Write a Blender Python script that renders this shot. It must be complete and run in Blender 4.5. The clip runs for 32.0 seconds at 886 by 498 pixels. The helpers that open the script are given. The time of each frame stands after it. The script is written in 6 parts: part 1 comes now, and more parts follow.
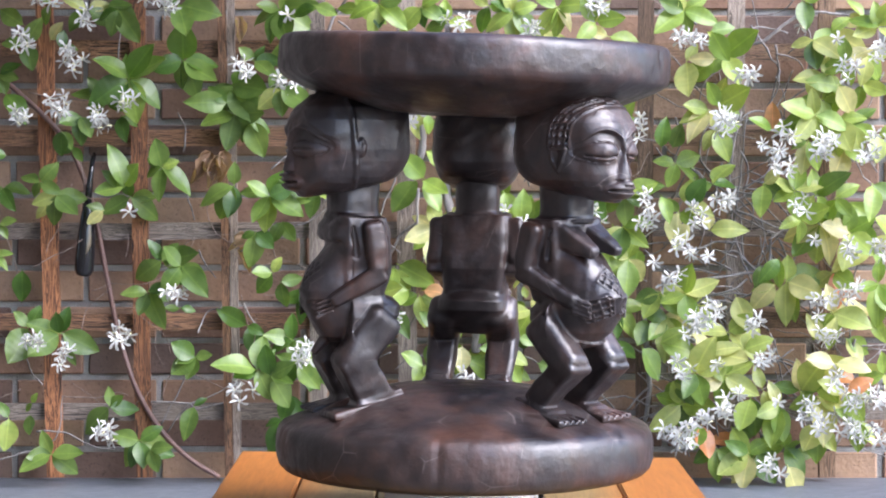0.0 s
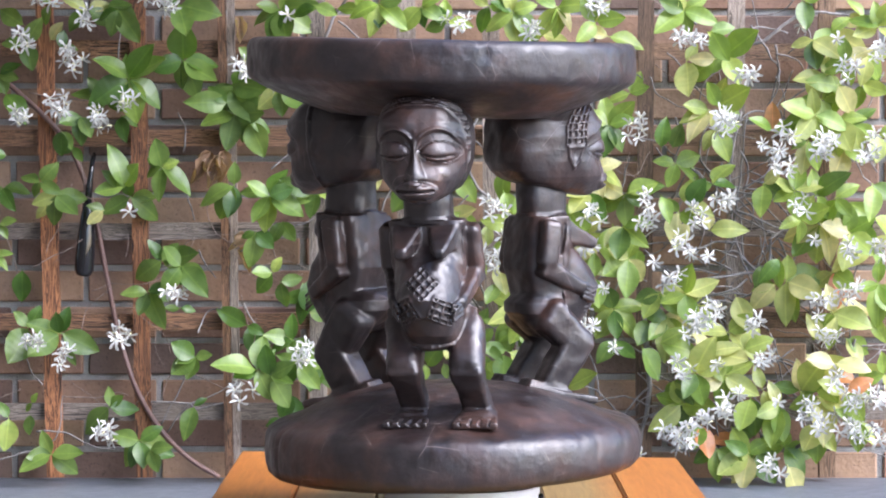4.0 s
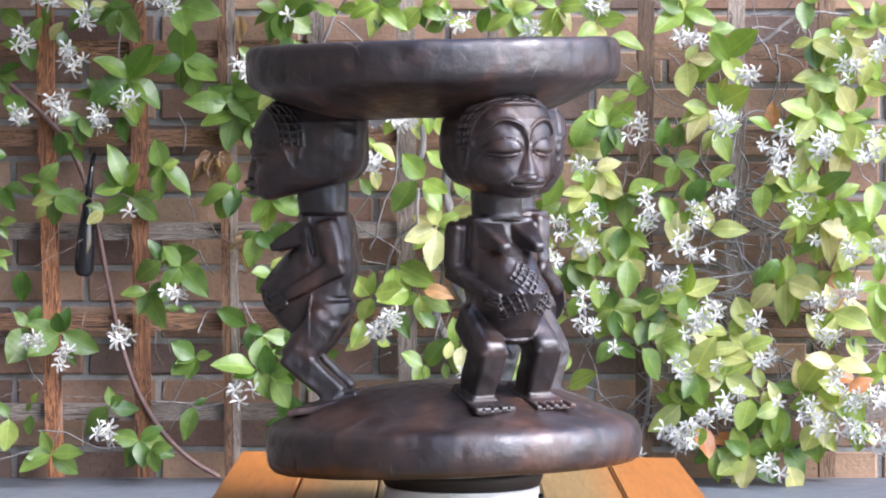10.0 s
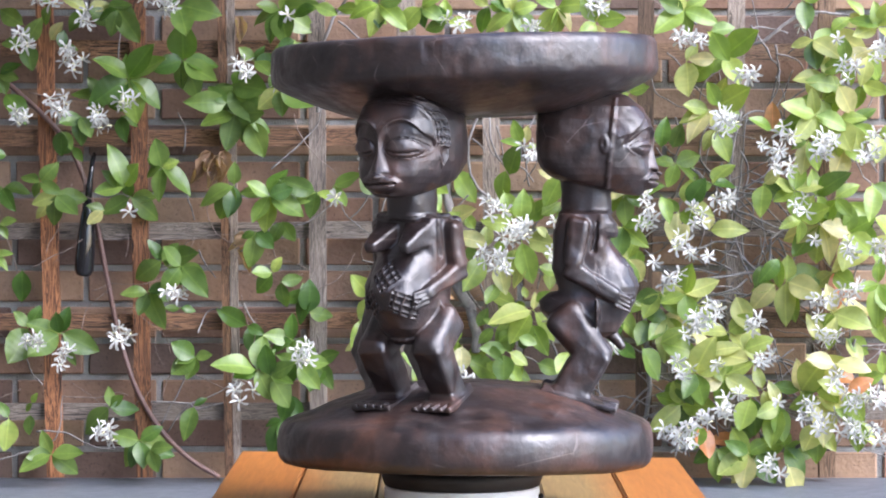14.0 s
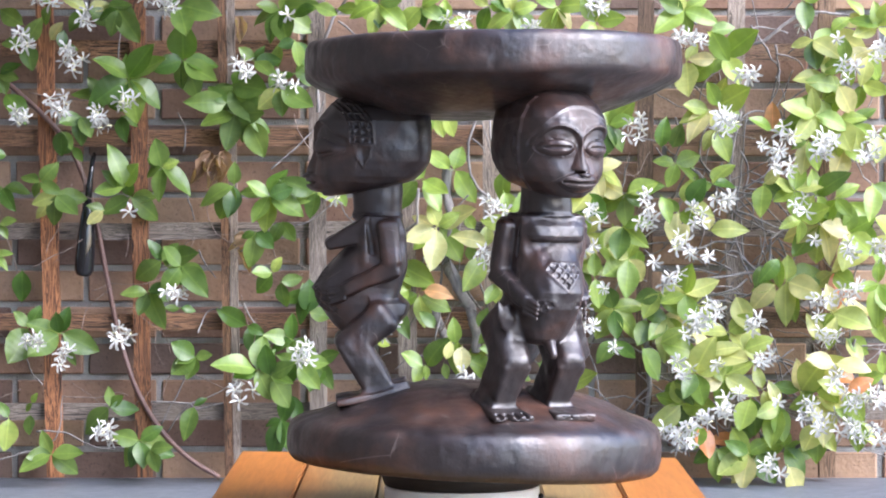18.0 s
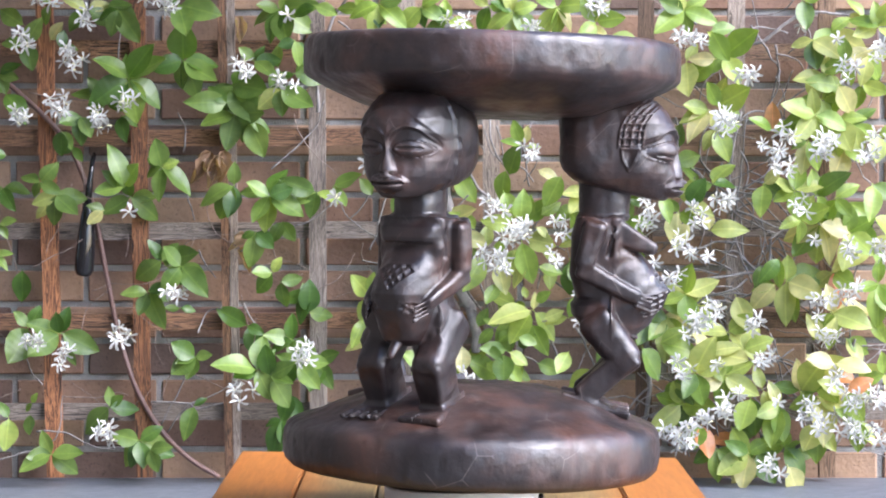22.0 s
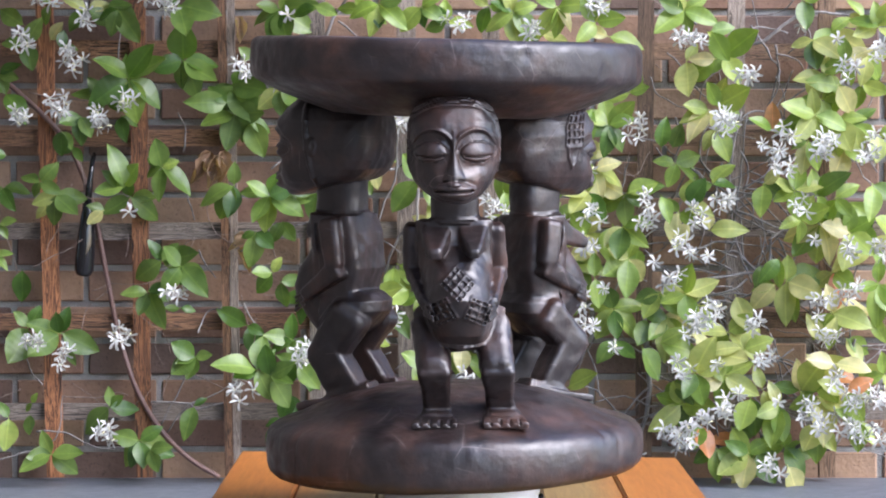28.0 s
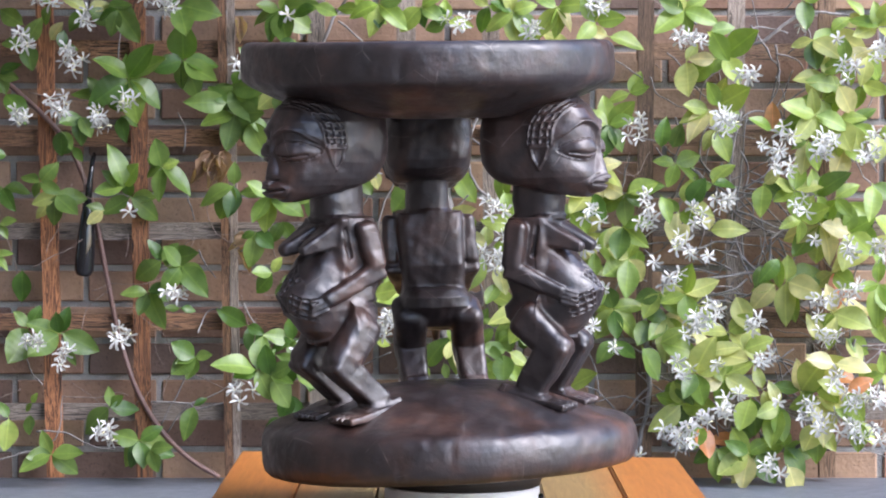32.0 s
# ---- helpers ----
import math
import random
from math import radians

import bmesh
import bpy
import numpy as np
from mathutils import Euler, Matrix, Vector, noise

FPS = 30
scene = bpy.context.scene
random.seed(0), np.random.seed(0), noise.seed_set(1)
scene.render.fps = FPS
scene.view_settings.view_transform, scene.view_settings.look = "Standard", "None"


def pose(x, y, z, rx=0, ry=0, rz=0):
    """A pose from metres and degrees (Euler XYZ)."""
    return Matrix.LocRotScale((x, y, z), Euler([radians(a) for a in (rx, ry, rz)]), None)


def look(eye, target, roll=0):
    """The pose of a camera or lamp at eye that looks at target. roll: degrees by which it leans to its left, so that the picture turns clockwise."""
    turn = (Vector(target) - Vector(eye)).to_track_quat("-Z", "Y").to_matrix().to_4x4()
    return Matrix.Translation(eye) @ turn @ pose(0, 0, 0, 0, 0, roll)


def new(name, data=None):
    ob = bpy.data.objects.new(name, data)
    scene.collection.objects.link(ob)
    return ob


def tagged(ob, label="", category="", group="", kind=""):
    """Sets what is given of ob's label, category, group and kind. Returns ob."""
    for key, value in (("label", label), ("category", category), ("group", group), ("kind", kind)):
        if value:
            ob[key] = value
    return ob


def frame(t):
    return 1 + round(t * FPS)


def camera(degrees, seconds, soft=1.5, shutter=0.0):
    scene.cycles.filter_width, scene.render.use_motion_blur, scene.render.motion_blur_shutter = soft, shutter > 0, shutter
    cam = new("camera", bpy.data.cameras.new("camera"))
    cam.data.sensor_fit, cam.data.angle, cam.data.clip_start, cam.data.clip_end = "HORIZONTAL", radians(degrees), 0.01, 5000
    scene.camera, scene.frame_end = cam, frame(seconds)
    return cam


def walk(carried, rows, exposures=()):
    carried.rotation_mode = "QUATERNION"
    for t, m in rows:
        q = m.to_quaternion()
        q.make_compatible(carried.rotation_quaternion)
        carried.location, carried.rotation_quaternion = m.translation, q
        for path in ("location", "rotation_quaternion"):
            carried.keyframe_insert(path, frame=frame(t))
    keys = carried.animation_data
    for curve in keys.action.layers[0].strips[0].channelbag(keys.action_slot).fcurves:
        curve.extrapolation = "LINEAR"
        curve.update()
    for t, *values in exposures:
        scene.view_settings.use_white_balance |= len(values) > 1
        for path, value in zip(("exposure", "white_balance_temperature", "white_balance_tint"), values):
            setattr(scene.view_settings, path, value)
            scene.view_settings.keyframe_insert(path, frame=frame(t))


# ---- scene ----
# camera: a long lens on a tripod, level with the carved heads of the stool
cam = camera(16.23, 32.0, 2.0)
EYE = (-0.0181, -2.93, 0.347)
walk(cam, [(0.0, pose(*EYE, 90 - 1.885, 0, 0)), (32.0, pose(*EYE, 90 - 1.885, 0, 0))], exposures=[(0.0, 2.24, 5960, 17), (1.0, 2.39, 5960, 17), (2.0, 2.40, 5960, 17), (3.0, 2.26, 5960, 17), (6.0, 2.27, 5960, 17), (9.0, 2.25, 5960, 17), (11.0, 2.28, 5960, 17), (14.0, 2.25, 5960, 17), (17.0, 2.43, 5960, 17), (20.0, 2.38, 5960, 17), (22.5, 2.39, 5960, 17), (25.0, 2.37, 5960, 17), (28.0, 1.98, 5960, 17), (32.0, 2.06, 5960, 17)])

# light: bright overcast sky above a patio shaded by added, unseen walls
world = bpy.data.worlds.new("overcast_sky")
scene.world = world
world.use_nodes = True
wn = world.node_tree.nodes
sky = wn.new("ShaderNodeTexSky")
sky.sky_type, sky.sun_disc = "NISHITA", False
sky.sun_elevation, sky.sun_rotation = radians(40), radians(118)
sky.air_density, sky.dust_density, sky.ozone_density = 1.0, 1.5, 1.5
world.node_tree.links.new(sky.outputs[0], wn["Background"].inputs[0])
wn["Background"].inputs[1].default_value = 0.15
sun_data = bpy.data.lights.new("sun", "SUN")
sun_data.energy, sun_data.angle, sun_data.color = 1.45, radians(45), (1.0, 0.985, 0.97)
sun = new("sun", sun_data)
sun.matrix_world = look((4.7, -2.5, 4.45), (0, 0, 0))


# ---- materials ----
def material(name, base, rough=0.6, metal=0.0):
    m = bpy.data.materials.new(name)
    m.use_nodes = True
    b = m.node_tree.nodes["Principled BSDF"]
    b.inputs["Base Color"].default_value = (*base, 1)
    b.inputs["Roughness"].default_value = rough
    b.inputs["Metallic"].default_value = metal
    return m, m.node_tree.nodes, m.node_tree.links, b


def ramp_of(nodes, links, source, stops):
    r = nodes.new("ShaderNodeValToRGB")
    while len(r.color_ramp.elements) < len(stops):
        r.color_ramp.elements.new(0.5)
    for e, (at, c) in zip(r.color_ramp.elements, stops):
        e.position, e.color = at, (*c, 1)
    links.new(source, r.inputs[0])
    return r


def noise_of(nodes, links, scale, detail=4.0, stretch=None, rough=0.55, twist=0.0, offset=None):
    c = nodes.new("ShaderNodeTexCoord")
    v = c.outputs["Object"]
    if offset is not None:
        add = nodes.new("ShaderNodeVectorMath")
        add.operation = "ADD"
        links.new(v, add.inputs[0])
        links.new(offset, add.inputs[1])
        v = add.outputs[0]
    if stretch:
        mp = nodes.new("ShaderNodeMapping")
        mp.inputs["Scale"].default_value = stretch
        links.new(v, mp.inputs[0])
        v = mp.outputs[0]
    n = nodes.new("ShaderNodeTexNoise")
    n.inputs["Scale"].default_value, n.inputs["Detail"].default_value = scale, detail
    n.inputs["Roughness"].default_value, n.inputs["Distortion"].default_value = rough, twist
    links.new(v, n.inputs["Vector"])
    return n.outputs["Fac"]


def mixed(nodes, links, kind, fac, a, b):
    x = nodes.new("ShaderNodeMix")
    x.data_type, x.blend_type = "RGBA", kind
    for slot, value in ((0, fac), (6, a), (7, b)):
        if isinstance(value, (int, float)):
            x.inputs[slot].default_value = value
        elif isinstance(value, tuple):
            x.inputs[slot].default_value = (*value, 1)
        else:
            links.new(value, x.inputs[slot])
    return x.outputs[2]


def bumped(nodes, links, bsdf, height, strength, distance):
    b = nodes.new("ShaderNodeBump")
    b.inputs["Strength"].default_value, b.inputs["Distance"].default_value = strength, distance
    links.new(height, b.inputs["Height"])
    links.new(b.outputs[0], bsdf.inputs["Normal"])


def random_of(nodes, links, spread=40.0):
    """A random number of each object, and an offset for its grain."""
    i = nodes.new("ShaderNodeObjectInfo")
    k = nodes.new("ShaderNodeMath")
    k.operation = "MULTIPLY"
    k.inputs[1].default_value = spread
    links.new(i.outputs["Random"], k.inputs[0])
    return i.outputs["Random"], k.outputs[0]


def carved_wood():
    m, n, l, b = material("polished_dark_wood", (0.03, 0.016, 0.013), 0.34)
    patch = noise_of(n, l, 14, 5, twist=0.6)
    grain = noise_of(n, l, 70, 6, (1, 1, 0.7), 0.65)
    base = ramp_of(n, l, patch, [(0.32, (0.009, 0.0065, 0.007)), (0.47, (0.019, 0.0125, 0.0118)), (0.59, (0.046, 0.0245, 0.0185)), (0.73, (0.085, 0.038, 0.024))])
    dark = ramp_of(n, l, grain, [(0.35, (0.55, 0.55, 0.55)), (0.65, (1.15, 1.1, 1.1))])
    c = mixed(n, l, "MULTIPLY", 1.0, base.outputs[0], dark.outputs[0])
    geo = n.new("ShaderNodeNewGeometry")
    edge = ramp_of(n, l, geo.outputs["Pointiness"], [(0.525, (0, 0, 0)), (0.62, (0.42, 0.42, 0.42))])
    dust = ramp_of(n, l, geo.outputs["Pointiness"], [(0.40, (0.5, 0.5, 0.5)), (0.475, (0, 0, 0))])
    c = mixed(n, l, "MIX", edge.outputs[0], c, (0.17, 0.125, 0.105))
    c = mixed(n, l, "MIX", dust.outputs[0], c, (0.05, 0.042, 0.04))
    lines = n.new("ShaderNodeTexVoronoi")
    lines.feature = "DISTANCE_TO_EDGE"
    lines.inputs["Scale"].default_value = 21
    l.new(n.new("ShaderNodeTexCoord").outputs["Object"], lines.inputs["Vector"])
    line = ramp_of(n, l, lines.outputs["Distance"], [(0.004, (1, 1, 1)), (0.010, (0, 0, 0))])
    some = ramp_of(n, l, noise_of(n, l, 22, 3), [(0.52, (0, 0, 0)), (0.62, (0.75, 0.75, 0.75))])
    scratch = mixed(n, l, "MULTIPLY", 1.0, line.outputs[0], some.outputs[0])
    l.new(mixed(n, l, "MIX", scratch, c, (0.125, 0.10, 0.09)), b.inputs["Base Color"])
    r = ramp_of(n, l, noise_of(n, l, 45, 8), [(0.35, (0.30, 0.30, 0.30)), (0.5, (0.42, 0.42, 0.42)), (0.65, (0.58, 0.58, 0.58))])
    l.new(r.outputs[0], b.inputs["Roughness"])
    b.inputs["Specular IOR Level"].default_value = 0.68
    dents = noise_of(n, l, 30, 2)
    fine = noise_of(n, l, 130, 6)
    marks = n.new("ShaderNodeTexVoronoi")
    marks.feature = "SMOOTH_F1"
    marks.inputs["Scale"].default_value, marks.inputs["Smoothness"].default_value = 48, 0.35
    stretch = n.new("ShaderNodeMapping")
    stretch.inputs["Scale"].default_value = (0.8, 0.8, 0.8)
    where = n.new("ShaderNodeTexCoord")
    l.new(where.outputs["Object"], stretch.inputs[0])
    l.new(stretch.outputs[0], marks.inputs["Vector"])
    h = mixed(n, l, "MIX", 0.12, mixed(n, l, "MIX", 0.30, dents, fine), marks.outputs["Distance"])
    bumped(n, l, b, h, 0.46, 0.006)
    return m


def brick_clay():
    m, n, l, b = material("brick", (0.3, 0.18, 0.12), 0.88)
    rnd, off = random_of(n, l)
    tone = ramp_of(n, l, rnd, [(0.0, (0.325, 0.217, 0.138)), (0.25, (0.22, 0.132, 0.09)), (0.5, (0.355, 0.243, 0.158)),
                               (0.75, (0.185, 0.113, 0.084)), (0.92, (0.14, 0.096, 0.075))])
    tone.color_ramp.interpolation = "LINEAR"
    cloud = ramp_of(n, l, noise_of(n, l, 14, 5, offset=off), [(0.3, (0.72, 0.7, 0.7)), (0.7, (1.2, 1.15, 1.1))])
    speck = ramp_of(n, l, noise_of(n, l, 220, 3, offset=off), [(0.28, (0.35, 0.35, 0.38)), (0.4, (1, 1, 1))])
    c = mixed(n, l, "MULTIPLY", 1.0, tone.outputs[0], cloud.outputs[0])
    l.new(mixed(n, l, "MULTIPLY", 0.8, c, speck.outputs[0]), b.inputs["Base Color"])
    bumped(n, l, b, noise_of(n, l, 120, 6, offset=off), 0.5, 0.003)
    return m


def mortar_grey():
    m, n, l, b = material("mortar", (0.3, 0.29, 0.28), 0.95)
    r = ramp_of(n, l, noise_of(n, l, 25, 6), [(0.3, (0.185, 0.176, 0.16)), (0.7, (0.36, 0.345, 0.318))])
    l.new(r.outputs[0], b.inputs["Base Color"])
    bumped(n, l, b, noise_of(n, l, 300, 4), 0.6, 0.003)
    return m


def slat_wood(name, dark, light, stretch):
    m, n, l, b = material(name, dark, 0.82)
    rnd, off = random_of(n, l)
    rings = noise_of(n, l, 22, 6, stretch, 0.6, 1.4, off)
    r = ramp_of(n, l, rings, [(0.36, tuple(0.35 * c for c in dark)), (0.43, light), (0.49, tuple(0.6 * c for c in dark)), (0.54, light), (0.60, tuple(0.45 * c for c in dark)), (0.68, light)])
    tint = ramp_of(n, l, rnd, [(0.0, (0.75, 0.75, 0.76)), (1.0, (1.2, 1.15, 1.1))])
    stain = ramp_of(n, l, noise_of(n, l, 7, 4, offset=off), [(0.35, (0.62, 0.6, 0.6)), (0.6, (1.05, 1.05, 1.05))])
    c = mixed(n, l, "MULTIPLY", 1.0, r.outputs[0], tint.outputs[0])
    l.new(mixed(n, l, "MULTIPLY", 1.0, c, stain.outputs[0]), b.inputs["Base Color"])
    bumped(n, l, b, rings, 0.5, 0.0025)
    return m


def leaf_green(name, tones, gloss=0.36):
    m, n, l, b = material(name, tones[1], gloss)
    rnd, off = random_of(n, l)
    r = ramp_of(n, l, rnd, list(zip((0.0, 0.5, 1.0), tones)))
    co = n.new("ShaderNodeTexCoord")
    sp = n.new("ShaderNodeSeparateXYZ")
    l.new(co.outputs["Object"], sp.inputs[0])
    ab = n.new("ShaderNodeMath")
    ab.operation = "ABSOLUTE"
    l.new(sp.outputs["Y"], ab.inputs[0])
    rib = ramp_of(n, l, ab.outputs[0], [(0.004, (1.45, 1.4, 1.35)), (0.03, (1, 1, 1))])
    blotch = ramp_of(n, l, noise_of(n, l, 3, 4, offset=off), [(0.3, (0.72, 0.78, 0.72)), (0.7, (1.15, 1.1, 1.1))])
    c = mixed(n, l, "MULTIPLY", 1.0, r.outputs[0], blotch.outputs[0])
    c = mixed(n, l, "MULTIPLY", 0.7, c, rib.outputs[0])
    l.new(c, b.inputs["Base Color"])
    t = n.new("ShaderNodeBsdfTranslucent")
    l.new(mixed(n, l, "MULTIPLY", 1.0, c, (1.3, 1.35, 0.6)), t.inputs[0])
    mix = n.new("ShaderNodeMixShader")
    mix.inputs[0].default_value = 0.36
    l.new(b.outputs[0], mix.inputs[1])
    l.new(t.outputs[0], mix.inputs[2])
    l.new(mix.outputs[0], n["Material Output"].inputs[0])
    wv = n.new("ShaderNodeTexWave")
    wv.inputs["Scale"].default_value, wv.inputs["Distortion"].default_value = 2.2, 2.0
    l.new(co.outputs["Object"], wv.inputs[0])
    bumped(n, l, b, wv.outputs["Fac"], 0.035, 0.02)
    return m


def plain(name, dark, light, rough, scale, bump=0.2, depth=0.001, metal=0.0, stretch=None):
    m, n, l, b = material(name, light, rough, metal)
    f = noise_of(n, l, scale, 6, stretch)
    l.new(ramp_of(n, l, f, [(0.3, dark), (0.7, light)]).outputs[0], b.inputs["Base Color"])
    bumped(n, l, b, f, bump, depth)
    return m


CARVED = carved_wood()
BRICK, MORTAR = brick_clay(), mortar_grey()
SLAT_RED = slat_wood("stained_slat", (0.075, 0.03, 0.015), (0.37, 0.165, 0.07), (3.6, 3.6, 0.26))
SLAT_RUST = slat_wood("rusty_brown_slat", (0.07, 0.036, 0.019), (0.31, 0.17, 0.09), (4.4, 4.4, 0.3))
SLAT_GREY = slat_wood("weathered_slat", (0.175, 0.142, 0.115), (0.35, 0.292, 0.24), (6, 6, 0.35))
SLAT_BROWN = slat_wood("brown_weathered_slat", (0.115, 0.07, 0.043), (0.28, 0.18, 0.11), (6, 6, 0.35))
LEAF = leaf_green("green_leaf", [(0.088, 0.15, 0.032), (0.128, 0.205, 0.042), (0.178, 0.265, 0.058)])
DEEP = leaf_green("deep_green_leaf", [(0.05, 0.11, 0.02), (0.075, 0.15, 0.024), (0.105, 0.19, 0.03)])
LIME = leaf_green("lime_leaf", [(0.165, 0.262, 0.042), (0.235, 0.33, 0.062), (0.32, 0.395, 0.095)])
GOLD = leaf_green("yellow_green_leaf", [(0.31, 0.365, 0.10), (0.40, 0.435, 0.14), (0.50, 0.455, 0.215)])
RUST = leaf_green("rusty_leaf", [(0.42, 0.15, 0.05), (0.48, 0.20, 0.08), (0.5, 0.28, 0.13)])
DRY = leaf_green("dry_leaf", [(0.25, 0.15, 0.09), (0.34, 0.22, 0.145), (0.42, 0.31, 0.22)], 0.8)


def white_petal():
    m, n, l, b = material("white_petal", (0.5, 0.5, 0.45), 0.55)
    c = ramp_of(n, l, noise_of(n, l, 3, 4), [(0.3, (0.49, 0.49, 0.45)), (0.7, (0.59, 0.585, 0.55))]).outputs[0]
    l.new(c, b.inputs["Base Color"])
    t = n.new("ShaderNodeBsdfTranslucent")
    l.new(c, t.inputs[0])
    mix = n.new("ShaderNodeMixShader")
    mix.inputs[0].default_value = 0.33
    l.new(b.outputs[0], mix.inputs[1])
    l.new(t.outputs[0], mix.inputs[2])
    l.new(mix.outputs[0], n["Material Output"].inputs[0])
    return m


PETAL = white_petal()
TUBE = plain("cream_flower_tube", (0.62, 0.60, 0.30), (0.75, 0.72, 0.45), 0.6, 4, 0.05, 0.01)
BARK = plain("grey_vine_bark", (0.10, 0.09, 0.083), (0.29, 0.265, 0.245), 0.9, 90, 0.7, 0.002, stretch=(1, 1, 0.4))
TWIG = plain("brown_twig", (0.12, 0.085, 0.066), (0.29, 0.22, 0.18), 0.85, 120, 0.4, 0.001)
HOSE = plain("brown_hose", (0.115, 0.062, 0.05), (0.165, 0.095, 0.078), 0.5, 25, 0.1, 0.001)


def slate_grey():
    m, n, l, b = material("grey_slate", (0.1, 0.11, 0.125), 0.5)
    c = ramp_of(n, l, noise_of(n, l, 34, 10, (1, 2.2, 1), 0.75, 0.8), [(0.3, (0.05, 0.057, 0.068)), (0.55, (0.125, 0.137, 0.158)), (0.75, (0.23, 0.245, 0.265))])
    vein = n.new("ShaderNodeTexVoronoi")
    vein.feature = "DISTANCE_TO_EDGE"
    vein.inputs["Scale"].default_value = 2.6
    l.new(n.new("ShaderNodeTexCoord").outputs["Object"], vein.inputs["Vector"])
    line = ramp_of(n, l, vein.outputs["Distance"], [(0.003, (0.8, 0.8, 0.8)), (0.012, (0, 0, 0))])
    some = ramp_of(n, l, noise_of(n, l, 5, 3), [(0.5, (0, 0, 0)), (0.6, (0.8, 0.8, 0.8))])
    faint = mixed(n, l, "MULTIPLY", 1.0, line.outputs[0], some.outputs[0])
    l.new(mixed(n, l, "MIX", faint, c.outputs[0], (0.36, 0.37, 0.38)), b.inputs["Base Color"])
    bumped(n, l, b, noise_of(n, l, 40, 6, (1, 2, 1)), 0.5, 0.003)
    return m


SLATE = slate_grey()
BLACK = plain("black_plastic", (0.006, 0.006, 0.007), (0.014, 0.014, 0.016), 0.1, 30, 0.05, 0.0005)
RUBBER = plain("black_rubber", (0.010, 0.009, 0.009), (0.02, 0.018, 0.018), 0.6, 40, 0.1, 0.0005)
WHITE = plain("white_plastic", (0.83, 0.83, 0.84), (0.88, 0.88, 0.89), 0.35, 12, 0.03, 0.0005)
RENDER_WALL = plain("dark_plaster", (0.06, 0.052, 0.045), (0.095, 0.085, 0.075), 0.9, 6, 0.4, 0.003)
PAVING = plain("patio_paving", (0.11, 0.107, 0.104), (0.19, 0.187, 0.184), 0.85, 8, 0.4, 0.003)


def table_wood():
    m, n, l, b = material("varnished_pine", (0.5, 0.2, 0.05), 0.4)
    rnd, off = random_of(n, l)
    grain = noise_of(n, l, 26, 6, (6, 0.35, 6), 0.6, 1.0, off)
    warm = ramp_of(n, l, grain, [(0.3, (0.27, 0.085, 0.013)), (0.7, (0.42, 0.15, 0.026))])
    worn = ramp_of(n, l, grain, [(0.3, (0.15, 0.09, 0.03)), (0.7, (0.31, 0.195, 0.072))])
    co = n.new("ShaderNodeTexCoord")
    geo = n.new("ShaderNodeNewGeometry")
    sep = n.new("ShaderNodeSeparateXYZ")
    l.new(geo.outputs["Position"], sep.inputs[0])
    gap = n.new("ShaderNodeMath")
    gap.operation = "ABSOLUTE"
    l.new(sep.outputs["X"], gap.inputs[0])
    wob = n.new("ShaderNodeMath")
    wob.operation = "MULTIPLY_ADD"
    wob.inputs[1].default_value = 0.04
    l.new(noise_of(n, l, 12, 4, offset=off), wob.inputs[0])
    l.new(gap.outputs[0], wob.inputs[2])
    f = ramp_of(n, l, wob.outputs[0], [(0.145, (1, 1, 1)), (0.195, (0, 0, 0))])
    l.new(mixed(n, l, "MIX", f.outputs[0], warm.outputs[0], worn.outputs[0]), b.inputs["Base Color"])
    bumped(n, l, b, grain, 0.25, 0.001)
    return m


PINE = table_wood()


# ---- helpers for building ----
def mesh_of(name, bm, mat, smooth=False):
    me = bpy.data.meshes.new(name)
    bm.to_mesh(me)
    bm.free()
    me.materials.append(mat)
    if smooth:
        me.polygons.foreach_set("use_smooth", [True] * len(me.polygons))
    return me


def part(name, bm, mat, parent, label="", smooth=False):
    ob = new(name, mesh_of(name, bm, mat, smooth))
    ob.parent = parent
    if label:
        ob["label"] = label
    return ob


def put(name, me, parent, m, mat=None):
    """A piece of its own on a shared mesh."""
    ob = new(name, me)
    ob.parent = parent
    ob.matrix_basis = m
    return ob


def box(size, at=(0, 0, 0), bevel=0.0, segs=1):
    bm = bmesh.new()
    bmesh.ops.create_cube(bm, size=1, matrix=Matrix.Translation(at) @ Matrix.Diagonal((*size, 1)))
    if bevel:
        bmesh.ops.bevel(bm, geom=bm.edges[:], offset=bevel, segments=segs, affect="EDGES", profile=0.6)
    return bm


def lathe(profile, segs=64, cap=True):
    """A turned body from (radius, height) pairs, from below to above."""
    bm = bmesh.new()
    rings = [[bm.verts.new((r * math.cos(a), r * math.sin(a), z)) for a in (2 * math.pi * k / segs for k in range(segs))] for r, z in profile]
    for lo, hi in zip(rings, rings[1:]):
        for k in range(segs):
            bm.faces.new((lo[k], lo[(k + 1) % segs], hi[(k + 1) % segs], hi[k]))
    if cap:
        bm.faces.new(rings[0][::-1])
        bm.faces.new(rings[-1])
    return bm


def spline(pts, steps=6):
    """Points on a smooth line through pts."""
    p = [Vector(q) for q in pts]
    p = [p[0] * 2 - p[1]] + p + [p[-1] * 2 - p[-2]]
    out = []
    for a, b, c, d in zip(p, p[1:], p[2:], p[3:]):
        for k in range(steps):
            t = k / steps
            out.append(0.5 * (2 * b + (c - a) * t + (2 * a - 5 * b + 4 * c - d) * t * t + (3 * b - a - 3 * c + d) * t ** 3))
    return out + [p[-2]]


